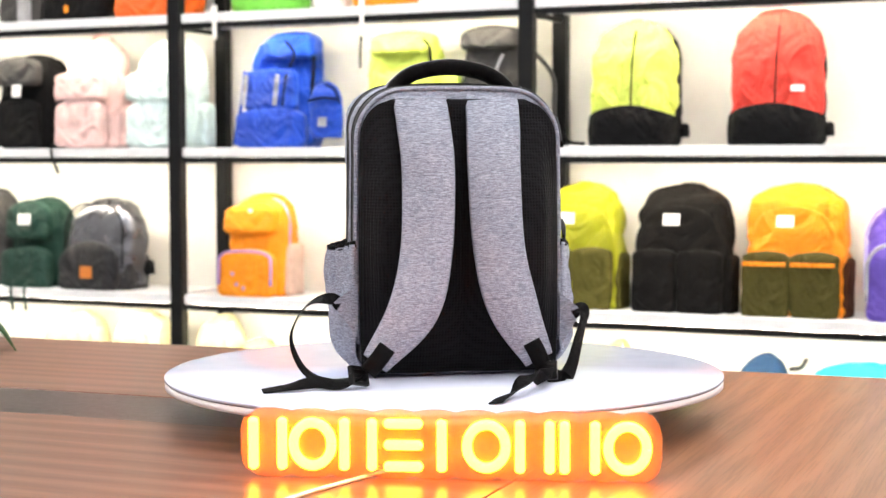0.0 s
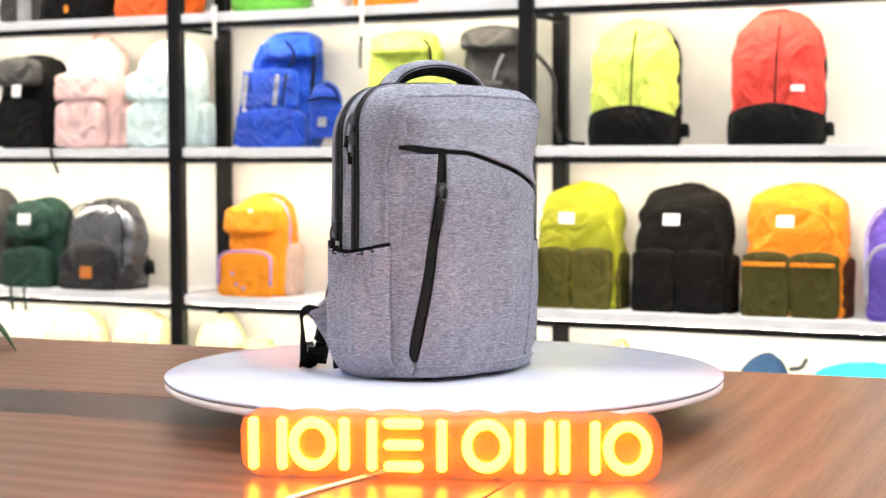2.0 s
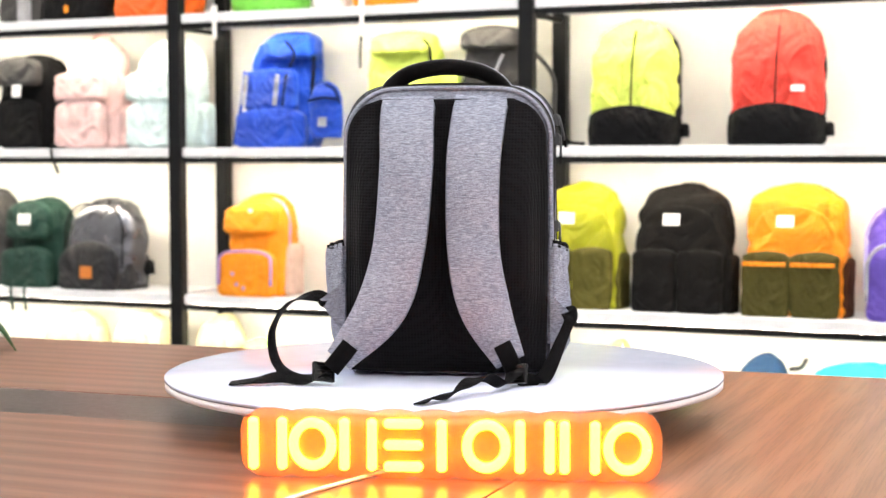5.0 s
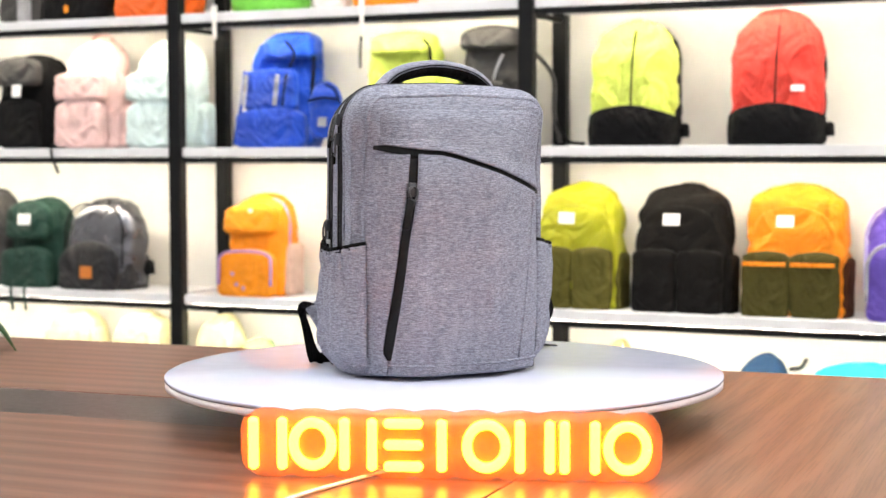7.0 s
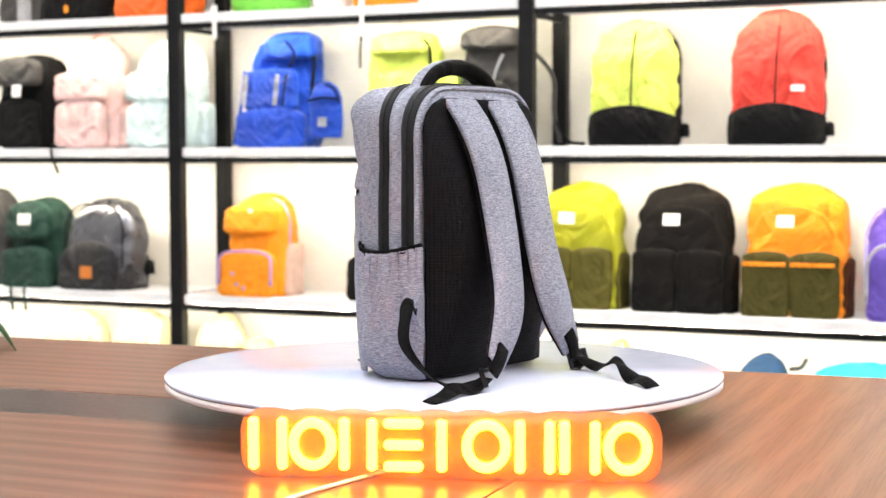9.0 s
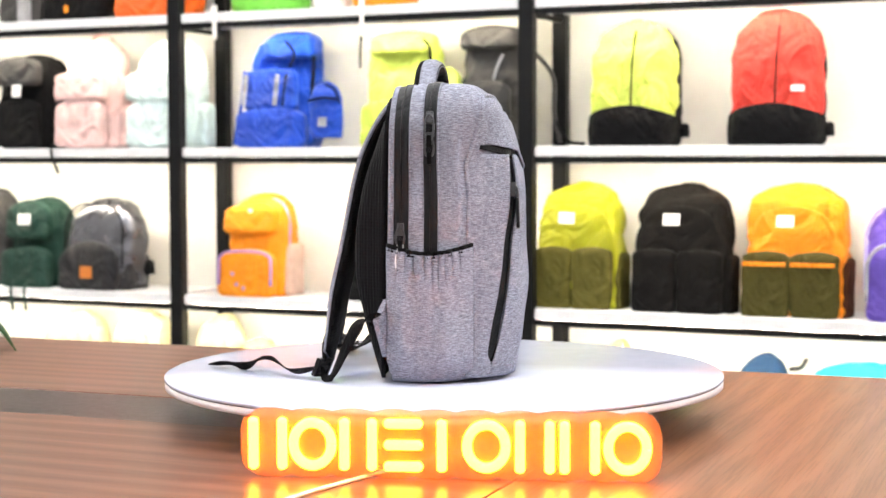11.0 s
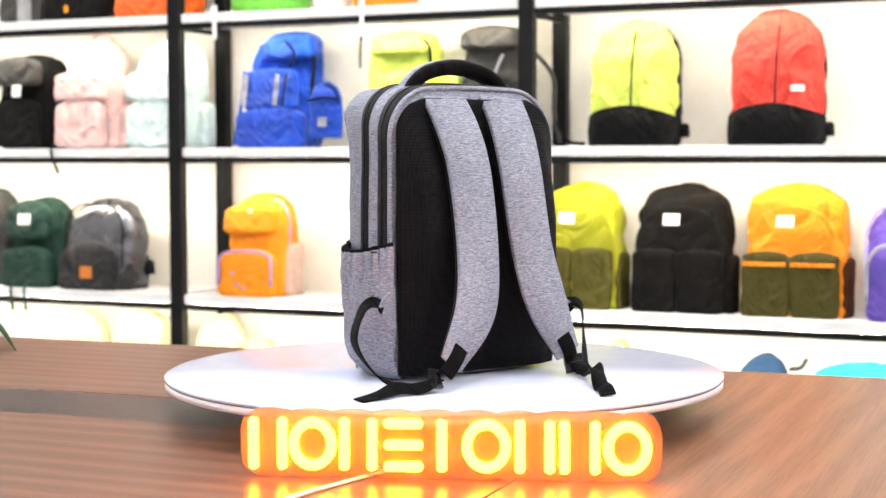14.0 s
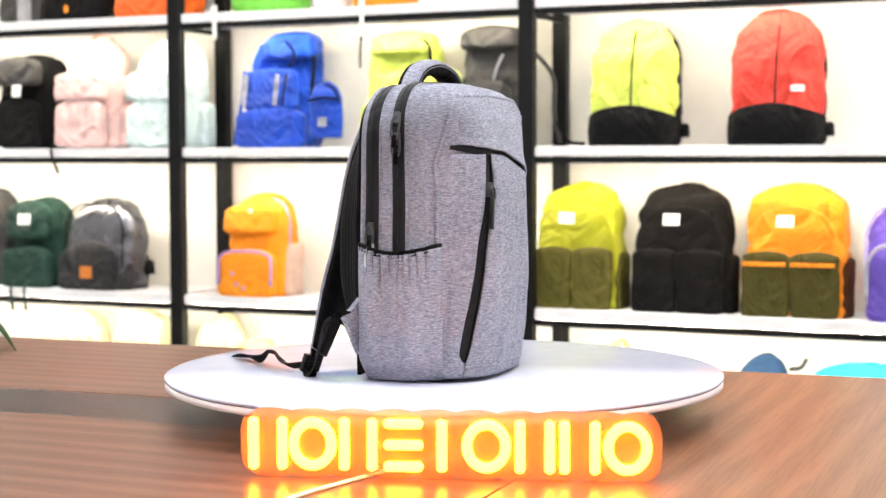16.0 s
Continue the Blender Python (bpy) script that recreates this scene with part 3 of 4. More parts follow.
# shoulder straps
for sgn, path, wd in ((-1, [(-0.061, -0.066, 0.470), (-0.060, -0.102, 0.42), (-0.058, -0.132, 0.349), (-0.067, -0.165, 0.22), (-0.094, -0.192, 0.125), (-0.160, -0.212, 0.042)], (1, 1, 0.98, 0.95, 0.92, 0.52)),
                      (1, [(0.063, -0.066, 0.470), (0.058, -0.102, 0.42), (0.053, -0.132, 0.349), (0.056, -0.158, 0.22), (0.076, -0.174, 0.125), (0.118, -0.182, 0.038)], (1, 1, 0.98, 0.95, 0.92, 0.55))):
    rows = []
    for k, (p, w) in enumerate(zip(path, wd)):
        rows.append((*p, 1.0, 0.0, (0.0, 0.0, 0.06, 0.18, 0.5, 0.75)[k] * -sgn * -1, w))
    st = part("shoulder_strap", sweep(rows, [(-0.046, 0.0), (-0.043, -0.007), (0.043, -0.007), (0.046, 0.0)], 48), M["grey"], pack)
    part("strap_lining", sweep(rows, [(-0.0458, 0.0005), (0.0458, 0.0005), (0.043, 0.010), (-0.043, 0.010)], 48), M["mesh"], st, "black mesh lining")

    ex, ey, ez = path[-1]
    # webbing patch, ladder buckle, tail and loop to the bag's bottom corner
    if sgn < 0:
        patch = [(ex + 0.020, ey - 0.003, ez + 0.026), (ex + 0.006, ey - 0.006, ez + 0.008), (ex - 0.012, ey - 0.004, ez - 0.014)]
        buckle_at, turn = pose(-0.186, -0.207, 0.022, -20, 10, 35), 0
        tail = [(-0.180, -0.210, 0.022, 0.4, 1, 0.2), (-0.215, -0.207, 0.009, 0.2, 1, 0.6), (-0.255, -0.203, 0.013, 0, 1, 0.9), (-0.295, -0.212, 0.008, 0, 1, 0.3), (-0.340, -0.215, 0.003, 0, 1, 0.1)]
        loop = [(-0.200, -0.086, 0.126, 0, 0.3, 1), (-0.218, -0.087, 0.136, 0, 0.7, 0.7), (-0.262, -0.112, 0.124, 0, 1, -0.2), (-0.286, -0.128, 0.080, 0.2, 1, 0), (-0.272, -0.165, 0.032, 0.4, 1, 0.1), (-0.235, -0.190, 0.010, 0.3, 1, 0.5), (-0.190, -0.205, 0.014, 0.3, 1, 0.4)]
        tri = [(-0.170, -0.074, 0.160), (-0.170, -0.076, 0.068), (-0.214, -0.086, 0.128)]
    else:
        patch = [(ex - 0.014, ey - 0.003, ez + 0.030), (ex - 0.004, ey - 0.006, ez + 0.010), (ex + 0.006, ey - 0.004, ez - 0.012)]
        buckle_at, turn = pose(0.128, -0.190, 0.020, -20, -6, -25), 0
        tail = [(0.128, -0.192, 0.022, 1, 0.5, 0.2), (0.110, -0.245, 0.010, 0.8, -0.6, 0.5), (0.088, -0.280, 0.026, 0.7, -0.5, 0.7), (0.062, -0.315, 0.024, 0.7, -0.5, -0.3), (0.036, -0.350, 0.008, 0.6, -0.6, 0.6), (0.014, -0.383, 0.010, 0.6, -0.6, 0.3), (-0.006, -0.412, 0.004, 0.6, -0.6, 0.1)]
        loop = [(0.200, -0.085, 0.104, 0, 0.3, 1), (0.213, -0.090, 0.112, 0.2, 0.7, 0.7), (0.212, -0.115, 0.098, 0.6, 0.9, 0.2), (0.196, -0.138, 0.060, 0.8, 0.7, 0), (0.178, -0.160, 0.020, 0.9, 0.5, 0.1), (0.160, -0.178, 0.006, 0.9, 0.5, 0.3), (0.134, -0.190, 0.013, 1, 0.3, 0.3)]
        tri = [(0.180, -0.074, 0.140), (0.180, -0.076, 0.045), (0.216, -0.086, 0.108)]
    part("end_patch", sweep([(*p, 1, 0, 0.75 * sgn, 1.0) for p in patch], band_section(0.030, 0.006), 16), M["web"], st, "black webbing patch")
    bk = bmesh.new()
    for q in ((-0.019, 0.019, 0.010, 0.016), (-0.019, 0.019, -0.003, 0.003), (-0.019, 0.019, -0.016, -0.010)):
        box(q[0], q[1], -0.004, 0.004, q[2], q[3], 0.0015, bk)
    box(-0.017, 0.017, -0.0015, 0.0015, -0.0145, 0.0145, 0.0, bk)
    for x in (-0.0185, 0.0135):
        box(x, x + 0.005, -0.0042, 0.0042, -0.0155, 0.0155, 0.0, bk)
    b = part("buckle", bk, M["buckle"], st, "black plastic ladder buckle", True)
    b.matrix_basis = buckle_at
    part("strap_tail", sweep([(*r, 1.0) for r in tail], band_section(0.025, 0.0022), 40), M["web"], st, "black webbing tail")
    part("webbing_loop", sweep([(*r, 1.0) for r in loop], band_section(0.025, 0.0022), 48), M["web"], st, "black webbing loop")
    tb = bmesh.new()
    q = [Vector(p) for p in tri]
    lo = [tb.verts.new(p + Vector((0, -0.004, 0))) for p in q]
    hi = [tb.verts.new(p + Vector((0, 0.004, 0))) for p in q]
    tb.faces.new(lo), tb.faces.new(hi[::-1])
    for k in range(3):
        tb.faces.new((lo[k], lo[(k + 1) % 3], hi[(k + 1) % 3], hi[k]))
    part("anchor_tab", tb, M["grey"], pack, "", True)

# zip sliders at the ends and on top of the long zips
for s, u, metal, tip in ((0.104, 0.834, "steel", 0.034), (0.104, 0.806, "gun", 0.022), (0.355, 0.664, "gun", 0.034), (0.355, 0.690, "gun", 0.026)):
    side = 1 if u > 0.5 else -1
    p = Vector(shell(s, u, 0.008))
    sl = part("slider", box(-0.004, 0.004, -0.0055, 0.0055, -0.010, 0.010, 0.0015), M[metal], pack, "small metal zip slider", True)
    sl.matrix_basis = Matrix.Translation(p) @ pose(0, 0, 0, 0, 0 if abs(u - 0.5) > 0.18 else -12 * side, 0)
    part("puller", tube([(0.005 * side, 0, 0.006), (0.006 * side, 0.0065, -0.006), (0.006 * side, 0.0055, -tip), (0.006 * side, -0.0055, -tip), (0.006 * side, -0.0065, -0.006), (0.005 * side, 0, 0.006)], 0.0019, 24, 6), M[metal], sl, "metal puller ring")
    part("pull_cord", box(0.006 * side - 0.0025, 0.006 * side + 0.0025, -0.004, 0.004, -tip - 0.016, -tip + 0.004, 0.0015), M["web"], sl, "black pull cord", True)

# welt round the foot of the bag
foot = [(*face_front(x, 0.026, 0.0055), 0, 0, 1, 1.0) for x in [0.146 - 0.292 * k / 16 for k in range(17)]]
part("base_seam", sweep(foot, ring_section(0.0026, 6), 64), M["grey"], pack)

# ---- bags on the shelves ----


def hue(name, color, rough=0.7, **kw):
    if name not in M:
        M[name] = cloth(name, color, rough, **kw)
    return M[name]


def soft(w, h, d, rise=0.35, square=3.2, seed=0.0, crush=0.006, base_r=0.03, z0=0.0, nz=34, na=60, taper=0.0, flat_back=True):
    """A stuffed bag shape: rounded plan, arched top, dented surface. Front is -y."""
    bm = bmesh.new()
    rings = []
    for k in range(nz + 1):
        t = k / nz
        t = 0.5 - 0.5 * math.cos(math.pi * t)
        z = z0 + t * h
        f = 1.0
        if t > 1 - rise:
            q = (t - 1 + rise) / rise
            f = max(0.02, (1 - q ** 2.6)) ** 0.5
        if z - z0 < base_r:
            f *= 1 - 0.10 * (1 - (z - z0) / base_r) ** 2
        f *= 1 - taper * t
        fd = 0.35 + 0.65 * f if t > 1 - rise else f
        fd *= 1 - 0.22 * t
        ring = []
        for a in range(na):
            g = 2 * math.pi * a / na
            c, s = math.cos(g), math.sin(g)
            x = math.copysign(abs(c) ** (2 / square), c) * w / 2 * f
            y = math.copysign(abs(s) ** (2 / square), s) * d / 2 * fd + d / 2 * (1 - fd) * 0.8
            n = crush * (0.5 * noise.noise(Vector((x * 9 + seed, y * 9, z * 11))) + 0.6 * noise.noise(Vector((x * 22, y * 22 + seed, z * 26))))
            n -= crush * 0.8 * max(0.0, 1 - 4 * abs(noise.noise(Vector((x * 6 + z * 5 + seed, y * 5, z * 9 - x * 4)))))
            ring.append(bm.verts.new((x + n * c, y + n * s, z + n * 0.4 * (0.05 < t < 1))))
        rings.append(ring)
    for a, b in zip(rings, rings[1:]):
        for k in range(na):
            bm.faces.new((a[k], a[(k + 1) % na], b[(k + 1) % na], b[k]))
    bm.faces.new(rings[0][::-1])
    bm.faces.new(rings[-1])
    return bm


def arch_line(w, h, d, rise, y, f=0.97, z0=0.0, n=20):
    pts = []
    for k in range(n + 1):
        a = math.pi * k / n
        x = -w / 2 * f * math.copysign(abs(math.cos(a)) ** 0.6, math.cos(a))
        z = z0 + h * (1 - rise) + (h * rise) * f * abs(math.sin(a)) ** 0.8 if 0 < k < n else z0 + h * 0.25
        pts.append((x, y + 0.18 * d * max(0, (z - z0) / h - 0.5), z))
    return pts


def moved(ob, *p):
    ob.matrix_basis = pose(*p)
    return ob


def bag(u, z, w, h, d, body, label, name="backpack", front=0.08, turn=0.0, rise=0.35, seed=0.0, crush=0.007, taper=0.0, square=3.4, handle=None):
    ob = thing(name, room_pose(u, front + d / 2, z, turn), label, "backpack" if name == "backpack" else name.replace("_", " "), "bags on the shelves")
    part("body", soft(w, h, d, rise, square, seed, crush, taper=taper), body, ob)
    if handle:
        part("handle", sweep([(x * 0.5, 0.02 + d * 0.1, h - 0.012 + zz, 0, 1, 0, 1.0) for x, zz in ((-0.11, -0.01), (-0.09, 0.018), (0, 0.03), (0.09, 0.018), (0.11, -0.01))], band_section(0.022, 0.006), 16), handle, ob)
    return ob


def pocket_on(ob, x, w, h, d, y, z, mat, name="pocket", label="", rise=0.25, seed=1.0):
    return moved(part(name, soft(w, h, d, rise, 4.5, seed, 0.004, 0.02, nz=18, na=44), mat, ob, label), x, y, z)


def tag_on(ob, x, y, z, w, h, mat, name="label_patch", label="white label patch", tilt=-8):
    return moved(part(name, box(-w / 2, w / 2, -0.002, 0.002, -h / 2, h / 2, 0.0015), mat, ob, label, True), x, y, z, tilt, 0, 0)


def line_on(ob, pts, r, mat, name="zip", label=""):
    return part(name, tube(pts, r, 4 * len(pts), 6), mat, ob, label)


Z1, Z2, Z3, Z0 = 0.652, 1.233, 1.757, 0.10
BLK = hue("bag_black", (0.007, 0.0068, 0.007))
LIME = hue("lime_nylon", (0.68, 0.80, 0.13), 0.45)
ORANGE = hue("orange_nylon", (0.86, 0.25, 0.005), 0.5)
OLIVE = hue("olive_canvas", (0.068, 0.058, 0.016), 0.8)
BLUE = hue("blue_nylon", (0.008, 0.065, 0.52), 0.36, wrinkle=0.6)
GREYB = hue("grey_trim", (0.40, 0.40, 0.42))
GRAPHITE = hue("graphite_coated_fabric", (0.013, 0.012, 0.014), 0.4)
SILVER = plain("silver_coated_fabric", (0.13, 0.13, 0.145), 0.28, 0.8, 0.25, 20, 0.3)
CHAR = hue("charcoal_nylon", (0.040, 0.038, 0.037), 0.6)

# second shelf
b = bag(-3.31, Z2, 0.30, 0.40, 0.18, BLK, "black flap backpack with a white label", seed=1, rise=0.25)
pocket_on(b, 0, 0.25, 0.12, 0.06, -0.105, 0.265, CHAR, "flap", rise=0.5)
pocket_on(b, 0, 0.24, 0.20, 0.06, -0.105, 0.01, BLK)
tag_on(b, 0.03, -0.142, 0.24, 0.045, 0.05, M["white"])
line_on(b, [(0.20, -0.10, 0.012), (0.235, -0.176, 0.010), (0.245, -0.188, -0.03), (0.275, -0.186, -0.10)], 0.006, BLK, "dangling_strap")
PINK = hue("pale_pink_canvas", (0.86, 0.58, 0.54), 0.8)
b = bag(-2.968, Z2, 0.285, 0.455, 0.17, PINK, "pale pink backpack with stacked front pockets", seed=2, rise=0.4, handle=PINK)
pocket_on(b, -0.01, 0.24, 0.20, 0.07, -0.105, 0.005, PINK)
pocket_on(b, -0.01, 0.25, 0.115, 0.06, -0.10, 0.20, PINK, "flap")
for x in (-0.145, 0.15):
    pocket_on(b, x, 0.06, 0.17, 0.10, 0, 0.01, PINK, "side_pocket")
    line_on(b, [(x, -0.03, 0.30), (x * 1.12, -0.05, 0.25), (x * 1.08, -0.07, 0.20)], 0.006, PINK, "side_strap")
MINT = hue("pale_mint_canvas", (0.74, 0.88, 0.85), 0.8)
b = bag(-2.60, Z2, 0.31, 0.445, 0.17, MINT, "pale mint green backpack with front pockets", seed=3, rise=0.4)
pocket_on(b, -0.01, 0.26, 0.19, 0.07, -0.105, 0.005, MINT)
pocket_on(b, -0.01, 0.27, 0.12, 0.06, -0.10, 0.19, MINT, "flap")
pocket_on(b, 0.16, 0.06, 0.17, 0.10, 0, 0.01, MINT, "side_pocket")
b = bag(-2.068, Z2, 0.29, 0.43, 0.20, BLUE, "bright blue hiking backpack with grey reflective stripes", seed=4, rise=0.30, crush=0.022, turn=4)
pocket_on(b, -0.01, 0.30, 0.155, 0.07, -0.11, 0.0, BLUE, "lower_pocket", rise=0.3)
pocket_on(b, -0.020, 0.23, 0.16, 0.05, -0.092, 0.145, BLUE, "front_pocket", rise=0.15)
pocket_on(b, 0.045, 0.225, 0.11, 0.16, -0.030, 0.345, BLUE, "top_lid", rise=0.6, seed=7)
for x in (-0.115, 0.02):
    moved(part("reflective_stripe", box(-0.009, 0.009, -0.002, 0.002, -0.06, 0.06, 0.001), GREYB, b, "grey reflective stripe", True), x, -0.130, 0.222, 0, 7, 0)
moved(part("zip", box(-0.004, 0.004, -0.002, 0.002, -0.065, 0.065), BLK, b, "black zip", True), 0.055, -0.128, 0.222, 0, 9, 0)
line_on(b, [(0.06, -0.125, 0.41), (0.09, -0.11, 0.36), (0.075, -0.12, 0.31)], 0.006, BLK, "buckle_strap")
line_on(b, [(0.13, -0.06, 0.42), (0.15, -0.06, 0.33), (0.14, -0.06, 0.2), (0.15, -0.06, 0.03)], 0.007, BLK, "side_strap")
line_on(b, [(-0.15, -0.06, 0.30), (-0.16, -0.06, 0.2), (-0.19, -0.06, 0.06), (-0.20, -0.06, 0.012)], 0.008, BLUE, "shoulder_strap")
b = thing("hip_pouch", room_pose(-1.805, 0.03, Z2 + 0.035, 8), "small blue round pouch hanging on the hiking backpack", "pouch")
part("body", soft(0.135, 0.215, 0.08, 0.5, 2.4, 9, 0.006), BLUE, b)
line_on(b, [(-0.06, -0.035, 0.14), (0.0, -0.05, 0.15), (0.055, -0.04, 0.145)], 0.005, BLK)
line_on(b, [(0.0, -0.02, 0.205), (0.045, -0.03, 0.18), (0.06, -0.02, 0.13)], 0.005, BLK, "strap")
tag_on(b, 0.0, -0.046, 0.06, 0.035, 0.035, GREYB, "badge", "grey badge")
b = bag(-1.545, Z2, 0.29, 0.43, 0.20, LIME, "lime green hiking backpack with black trim", seed=5, rise=0.2, crush=0.012)
pocket_on(b, 0.0, 0.26, 0.18, 0.07, -0.11, 0.0, LIME)
pocket_on(b, 0.01, 0.26, 0.09, 0.15, -0.03, 0.35, LIME, "top_lid", rise=0.5, seed=3)
pocket_on(b, 0.175, 0.11, 0.22, 0.09, 0.0, 0.08, LIME, "side_pouch", rise=0.45)
line_on(b, [(0.12, -0.09, 0.40), (0.135, -0.07, 0.37), (0.14, -0.07, 0.30)], 0.006, BLK, "buckle_strap")
line_on(b, [(-0.14, -0.09, 0.42), (-0.145, -0.09, 0.36), (-0.14, -0.1, 0.3)], 0.005, BLK, "buckle_strap")
b = bag(-1.165, Z2, 0.235, 0.44, 0.17, CHAR, "charcoal grey hiking backpack with a pale cord", seed=6, rise=0.2, crush=0.012, front=0.07)
pocket_on(b, 0.0, 0.21, 0.24, 0.05, -0.10, 0.0, CHAR)
pocket_on(b, 0.0, 0.225, 0.09, 0.14, -0.03, 0.355, CHAR, "top_lid", rise=0.5)
line_on(b, [(0.05, -0.128, 0.24), (0.065, -0.125, 0.29), (0.08, -0.110, 0.33)], 0.006, GREYB, "cord", "pale grey cord")
line_on(b, [(0.115, 0.04, 0.37), (0.22, 0.02, 0.26), (0.235, 0.0, 0.12), (0.27, -0.03, 0.014)], 0.009, CHAR, "hip_strap")
line_on(b, [(0.245, -0.01, 0.09), (0.30, -0.04, 0.02), (0.37, -0.05, 0.008)], 0.006, BLK, "strap_end")


def arched_pocket(a, b):
    """Front pocket of the two-tone bags: its top edge is an arch."""
    u = 2 * a - 1
    z = lerp(0.0, 0.098 + 0.040 * (1 - u * u), b)
    dent = 0.006 * noise.noise(Vector((u * 3, 1.7, z * 24)))
    return (-0.008 + u * 0.155, -0.112 + 0.075 * abs(u) ** 6 - 0.012 * math.sin(math.pi * b) + dent, z)


def half_bag(u, colour, label, seed, h=0.448):
    ob = bag(u, Z2, 0.306, h - 0.006, 0.16, BLK, label, seed=seed, rise=0.42, front=0.07, taper=0.06)
    moved(part("front_shell", soft(0.318, h - 0.098, 0.13, 0.52, 2.8, seed + 3, 0.010, 0.01), colour, ob), -0.008, -0.030, 0.095)
    part("lower_pocket", sheet(arched_pocket, 28, 14, -0.012), BLK, ob, "black arched lower pocket")
    line_on(ob, [(0.0, -0.099, 0.13), (0.002, -0.098, 0.22), (0.004, -0.088, 0.31), (0.006, -0.06, 0.40)], 0.0035, BLK, "zip", "dark centre zip")
    pocket_on(ob, 0.160, 0.035, 0.05, 0.04, 0.01, 0.03, BLK, "side_tab")
    return ob


half_bag(-0.606, LIME, "lime green backpack with black lower pocket and centre zip", 11)
RED = hue("red_nylon", (0.72, 0.045, 0.03), 0.5)
b = half_bag(-0.100, RED, "red backpack with black lower pocket and centre zip", 12, 0.465)
tag_on(b, 0.075, -0.094, 0.19, 0.045, 0.022, M["white"], "badge", "pale oval badge")

# first shelf
b = bag(-3.53, Z1, 0.24, 0.41, 0.16, CHAR, "grey backpack at the end of the shelf", seed=13)
GREEN = hue("dark_green_nylon", (0.009, 0.040, 0.027), 0.6)
b = bag(-3.262, Z1, 0.275, 0.375, 0.17, GREEN, "dark green backpack with flap and white badge", seed=14, rise=0.4)
pocket_on(b, -0.005, 0.22, 0.16, 0.07, -0.085, 0.205, GREEN, "flap", rise=0.45)
pocket_on(b, -0.005, 0.25, 0.17, 0.08, -0.105, 0.0, GREEN)
tag_on(b, 0.0, -0.125, 0.285, 0.065, 0.045, M["white"], "badge", "white oval badge")
for x in (-0.04, 0.03):
    line_on(b, [(x, -0.14, 0.03), (x + 0.01, -0.178, 0.004), (x + 0.012, -0.182, -0.03), (x + 0.020, -0.180, -0.09)], 0.006, GREEN, "dangling_strap")
b = bag(-2.915, Z1, 0.350, 0.375, 0.20, SILVER, "silver metallic backpack with dark lower half and orange patch", seed=15, rise=0.45, front=0.04)
pocket_on(b, 0.0, 0.352, 0.165, 0.205, -0.003, 0.0, GRAPHITE, "lower_body", "dark lower half", 0.25)
pocket_on(b, -0.02, 0.29, 0.20, 0.07, -0.095, 0.0, GRAPHITE, "pocket", "dark grey front pocket", 0.55)
tag_on(b, -0.005, -0.136, 0.075, 0.06, 0.05, plain("orange_leather", (0.55, 0.16, 0.02), 0.6), "leather_patch", "orange leather patch", 0)
line_on(b, arch_line(0.32, 0.37, 0.2, 0.45, -0.09, 0.9), 0.004, BLK)
pocket_on(b, 0.18, 0.04, 0.06, 0.05, 0.04, 0.06, BLK, "side_tab")
LILAC = hue("lilac_piping", (0.50, 0.30, 0.62))
KID = hue("bright_orange_nylon", (0.90, 0.285, 0.008), 0.5, wrinkle=0.2)
b = bag(-2.16, Z1, 0.275, 0.40, 0.19, KID, "orange child's backpack with lilac piping and mesh sides", seed=16, rise=0.4, front=0.05)
pocket_on(b, -0.015, 0.235, 0.115, 0.08, -0.06, 0.245, KID, "flap", "", 0.4)
pocket_on(b, -0.01, 0.25, 0.185, 0.08, -0.105, 0.0, KID, "pocket", "orange front pocket with lilac edge", 0.3)
line_on(b, arch_line(0.25, 0.18, 0.07, 0.25, -0.142, 0.95), 0.006, LILAC, "piping", "lilac piping")
line_on(b, arch_line(0.27, 0.385, 0.19, 0.4, -0.02, 0.97), 0.007, LILAC, "piping", "lilac piping")
pocket_on(b, 0.142, 0.035, 0.20, 0.12, 0.0, 0.005, hue("pale_peach_mesh", (0.72, 0.50, 0.40)), "side_pocket", "pale peach mesh pocket", 0.1)
tag_on(b, 0.01, -0.108, 0.335, 0.016, 0.016, M["white"], "badge", "small white badge")
for x, z in ((-0.05, 0.09), (-0.03, 0.05), (0.0, 0.035)):
    tag_on(b, x, -0.150, z, 0.014, 0.014, LILAC, "print_mark", "small lilac print", 0)
b = bag(-1.62, Z1, 0.26, 0.38, 0.18, BLK, "black backpack on the shelf", seed=17, rise=0.4)
pocket_on(b, 0.0, 0.23, 0.18, 0.07, -0.105, 0.0, BLK)


def twin(u, upper, lower, trim, label, seed, w=0.365, mesh=None):
    ob = bag(u, Z1, w, 0.452, 0.17, upper, label, seed=seed, rise=0.25, front=0.07, crush=0.014, taper=0.13, square=5.5)
    for s in (-1, 1):
        pocket_on(ob, s * w * 0.222 - 0.008, w * 0.45, 0.222, 0.06, -0.072, 0.0, lower, "pocket", "", 0.12, seed + s)
        if trim:
            tag_on(ob, s * w * 0.222 - 0.008, -0.1085, 0.180, w * 0.40, 0.014, trim, "trim", "bright trim band", -4)
    tag_on(ob, -0.02, -0.098, 0.325, 0.060, 0.040, M["white"])
    line_on(ob, [(-0.135, -0.072, 0.28), (-0.10, -0.086, 0.345), (0.0, -0.075, 0.370), (0.10, -0.076, 0.345), (0.135, -0.060, 0.28)], 0.004, upper, "seam")
    pocket_on(ob, w * 0.465, 0.030, 0.20, 0.13, 0.0, 0.0, mesh or lower, "side_pocket", "", 0.1)
    return ob


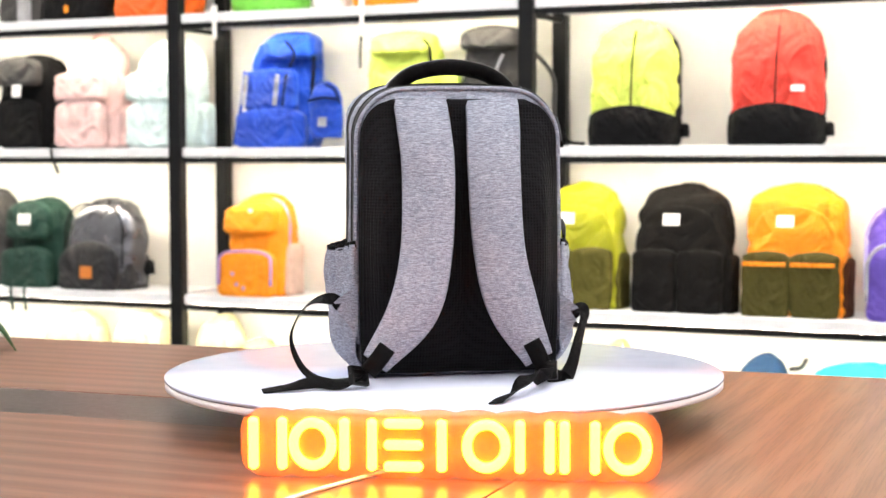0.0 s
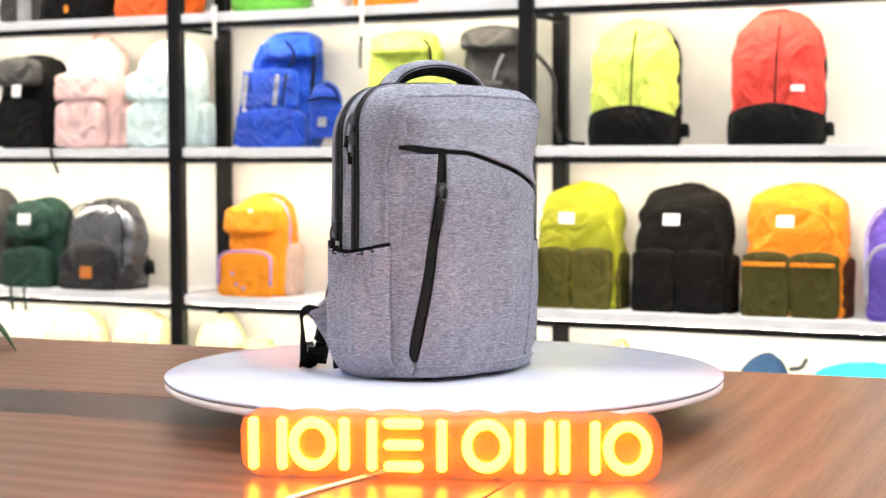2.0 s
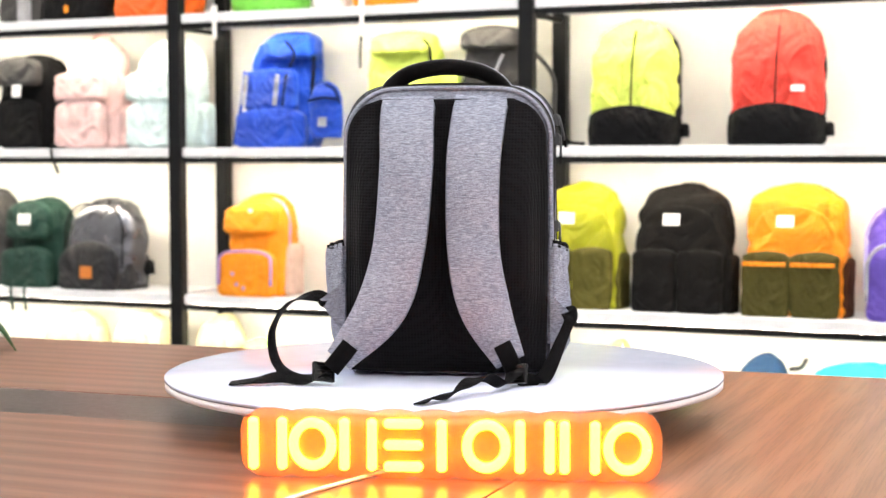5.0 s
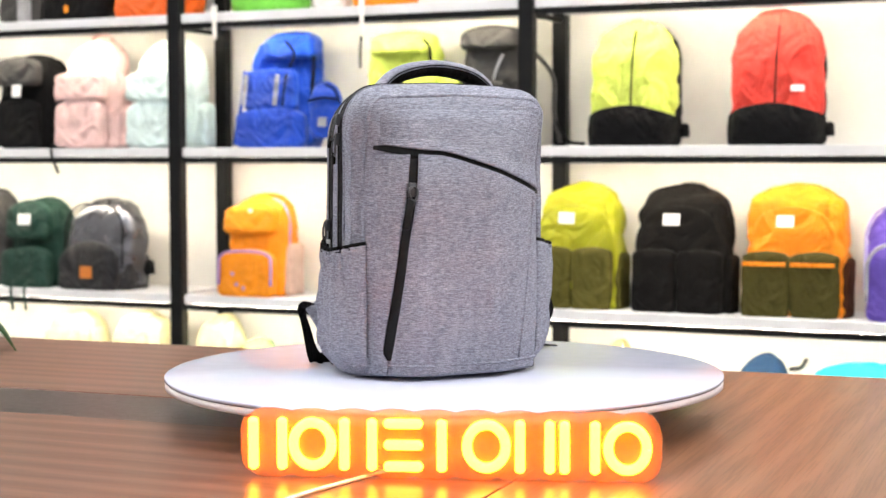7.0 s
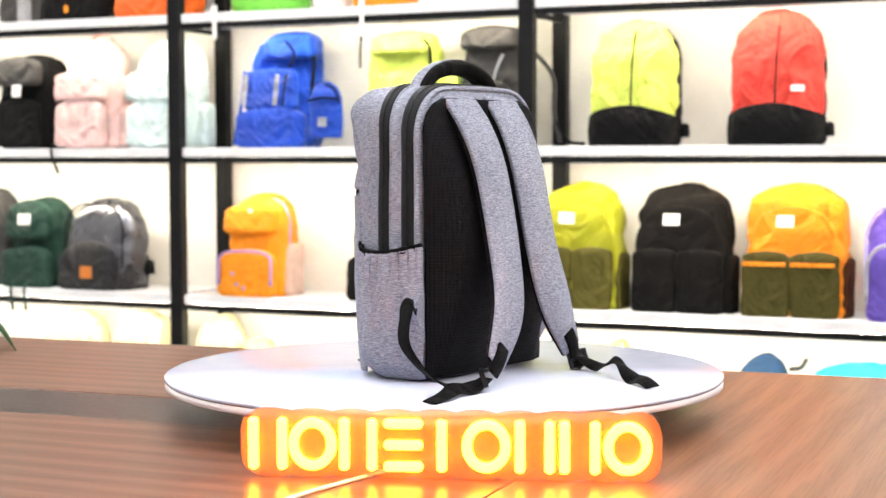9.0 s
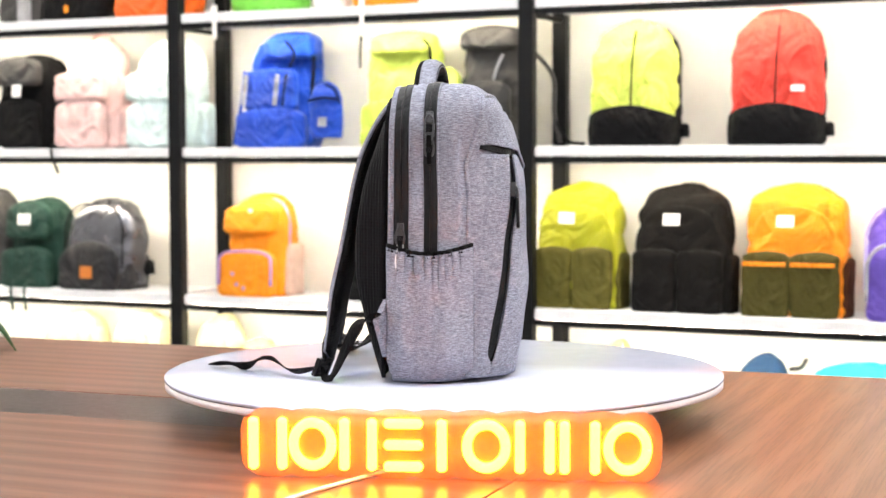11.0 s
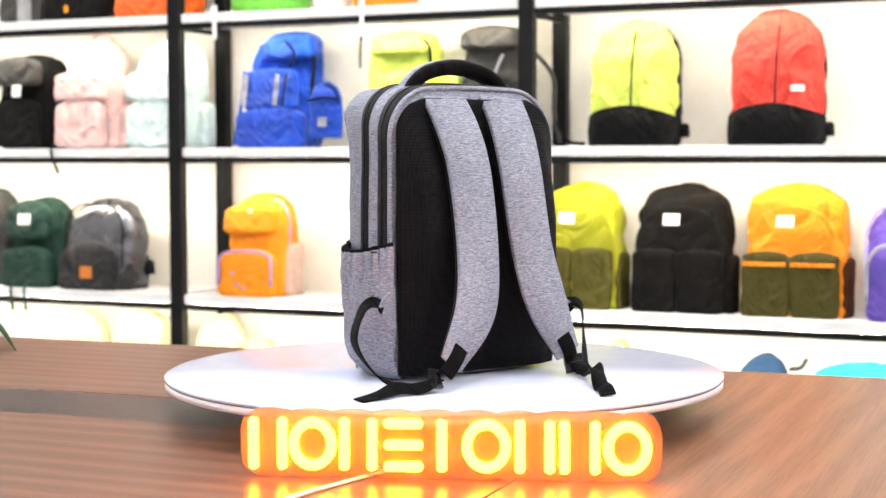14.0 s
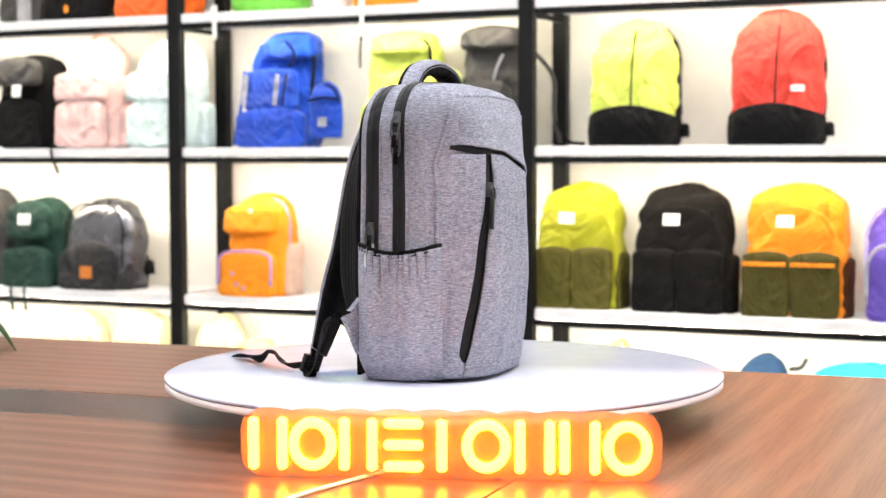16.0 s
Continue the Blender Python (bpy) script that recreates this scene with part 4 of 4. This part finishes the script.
YEL = hue("olive_yellow_nylon", (0.42, 0.42, 0.015), 0.5)
twin(-0.825, YEL, hue("olive_mesh", (0.10, 0.088, 0.020), 0.8), None, "olive yellow backpack with darker mesh pockets", 21, 0.335)
twin(-0.438, hue("soft_black_canvas", (0.0075, 0.0066, 0.006)), hue("soft_black_canvas", (0.03, 0.03, 0.03)), None, "black canvas backpack with twin pockets and white label", 22)
twin(-0.042, ORANGE, OLIVE, ORANGE, "orange backpack with olive twin pockets and white label", 23, 0.372, hue("dark_brown_mesh", (0.06, 0.02, 0.01)))
PURPLE = hue("purple_nylon", (0.13, 0.075, 0.42), 0.5)
b = bag(0.345, Z1, 0.31, 0.40, 0.18, PURPLE, "purple backpack with pale grey piping", seed=24, rise=0.4)
pocket_on(b, 0.0, 0.27, 0.26, 0.07, -0.105, 0.0, PURPLE, "pocket", "", 0.4)
line_on(b, arch_line(0.27, 0.26, 0.07, 0.4, -0.135, 0.98), 0.006, GREYB, "piping", "pale grey piping")
line_on(b, arch_line(0.31, 0.39, 0.18, 0.4, -0.06, 0.97), 0.006, hue("lavender_trim", (0.45, 0.40, 0.70)), "piping", "lavender piping")

# top shelf
b = bag(-3.33, Z3, 0.22, 0.40, 0.17, CHAR, "grey backpack on the top shelf", seed=31)
pocket_on(b, 0.06, 0.05, 0.30, 0.05, -0.09, 0.0, GREYB, "pocket", "pale grey panel")
b = bag(-3.05, Z3, 0.33, 0.42, 0.18, BLK, "black backpack with a small orange badge", seed=32)
tag_on(b, 0.0, -0.10, 0.05, 0.02, 0.03, ORANGE, "badge", "small orange badge", 0)
REDOR = hue("orange_red_nylon", (0.82, 0.13, 0.015), 0.5)
b = bag(-2.64, Z3, 0.36, 0.42, 0.18, REDOR, "orange-red backpack on the top shelf", seed=33)
pocket_on(b, 0.0, 0.30, 0.2, 0.07, -0.105, 0.0, REDOR)
b = bag(-2.13, Z3, 0.32, 0.42, 0.18, hue("leaf_green_nylon", (0.16, 0.55, 0.06), 0.5), "green backpack on the top shelf", seed=34)
b = bag(-1.84, Z3, 0.14, 0.30, 0.14, hue("white_canvas", (0.8, 0.78, 0.76)), "small white bag on the top shelf", seed=35)
b = bag(-1.62, Z3, 0.24, 0.40, 0.17, ORANGE, "orange backpack on the top shelf", seed=36)
# lowest shelf
CREAM = hue("pale_yellow_canvas", (0.76, 0.70, 0.42), 0.8)
for u, w, h, sd in ((-3.10, 0.30, 0.455, 41), (-2.76, 0.28, 0.46, 42), (-2.38, 0.20, 0.46, 43)):
    b = bag(u, Z0, w, h, 0.17, CREAM, "pale yellow canvas backpack on the lowest shelf", seed=sd)
    pocket_on(b, 0.0, w * 0.85, 0.2, 0.07, -0.105, 0.0, CREAM)
b = bag(-2.20, Z0, 0.17, 0.375, 0.14, hue("pale_green_canvas", (0.42, 0.62, 0.25)), "pale green bag on the lowest shelf", seed=44)
b = bag(-0.68, Z0, 0.12, 0.44, 0.12, hue("tan_canvas", (0.55, 0.42, 0.22)), "small tan bag on the lowest shelf", seed=45)
b = bag(-0.155, Z0, 0.21, 0.41, 0.15, hue("denim_blue", (0.022, 0.055, 0.12)), "denim blue bag on the lowest shelf", seed=46, rise=0.5)
line_on(b, [(0.10, -0.04, 0.37), (0.14, -0.05, 0.38), (0.16, -0.05, 0.41)], 0.008, CHAR, "strap")
b = bag(0.20, Z0, 0.36, 0.395, 0.16, hue("cyan_nylon", (0.03, 0.50, 0.75)), "cyan blue bag on the lowest shelf", seed=47, rise=0.12)

# plant on the table edge, only a leaf reaching into view
plant = thing("potted_plant", pose(-1.175, 0.93, TABLE_Z), "small green potted plant on the table", "plant")
part("pot", lathe([(0.045, 0.0), (0.06, 0.09), (0.065, 0.092), (0.056, 0.086), (0.05, 0.06)], 32), M["white"], plant)
for k in range(9):
    a = k * 0.698
    def leaf(p, q, a=a):
        r = 0.03 + 0.15 * p
        z = 0.035 + 0.09 * math.sin(math.pi * p * 0.85) - 0.075 * p
        w = 0.034 * math.sin(math.pi * min(1, p * 0.93 + 0.05)) * (q - 0.5) * 2
        return (r * math.cos(a) - w * math.sin(a), r * math.sin(a) + w * math.cos(a), z - abs(q - 0.5) * 0.01)
    part("leaf", sheet(leaf, 12, 4, 0.0012), M["leaf"], plant)

# clear label holders hanging from the top shelf
for u in (-2.275, -1.63):
    clip = thing("label_holder", room_pose(u, -0.004, Z3 - 0.005), "clear plastic label holder hooked on the shelf edge", "label holder", "label holders")
    part("hook", box(-0.012, 0.012, -0.010, -0.006, -0.012, 0.03, 0.001), M["cable"], clip, "", True)
    part("tongue", box(-0.009, 0.009, -0.009, -0.006, -0.10, -0.012, 0.001), M["cable"], clip, "", True)


def motions():
    rows = [(0.25 * k, pose(0, 0, DISC_Z, 0, 0, 10.5 - 75.19 * 0.25 * k)) for k in range(65)]
    walk(disc, rows)
    walk(pack, [(t, m @ pose(0.008, 0.0, 0.0)) for t, m in rows])


motions()
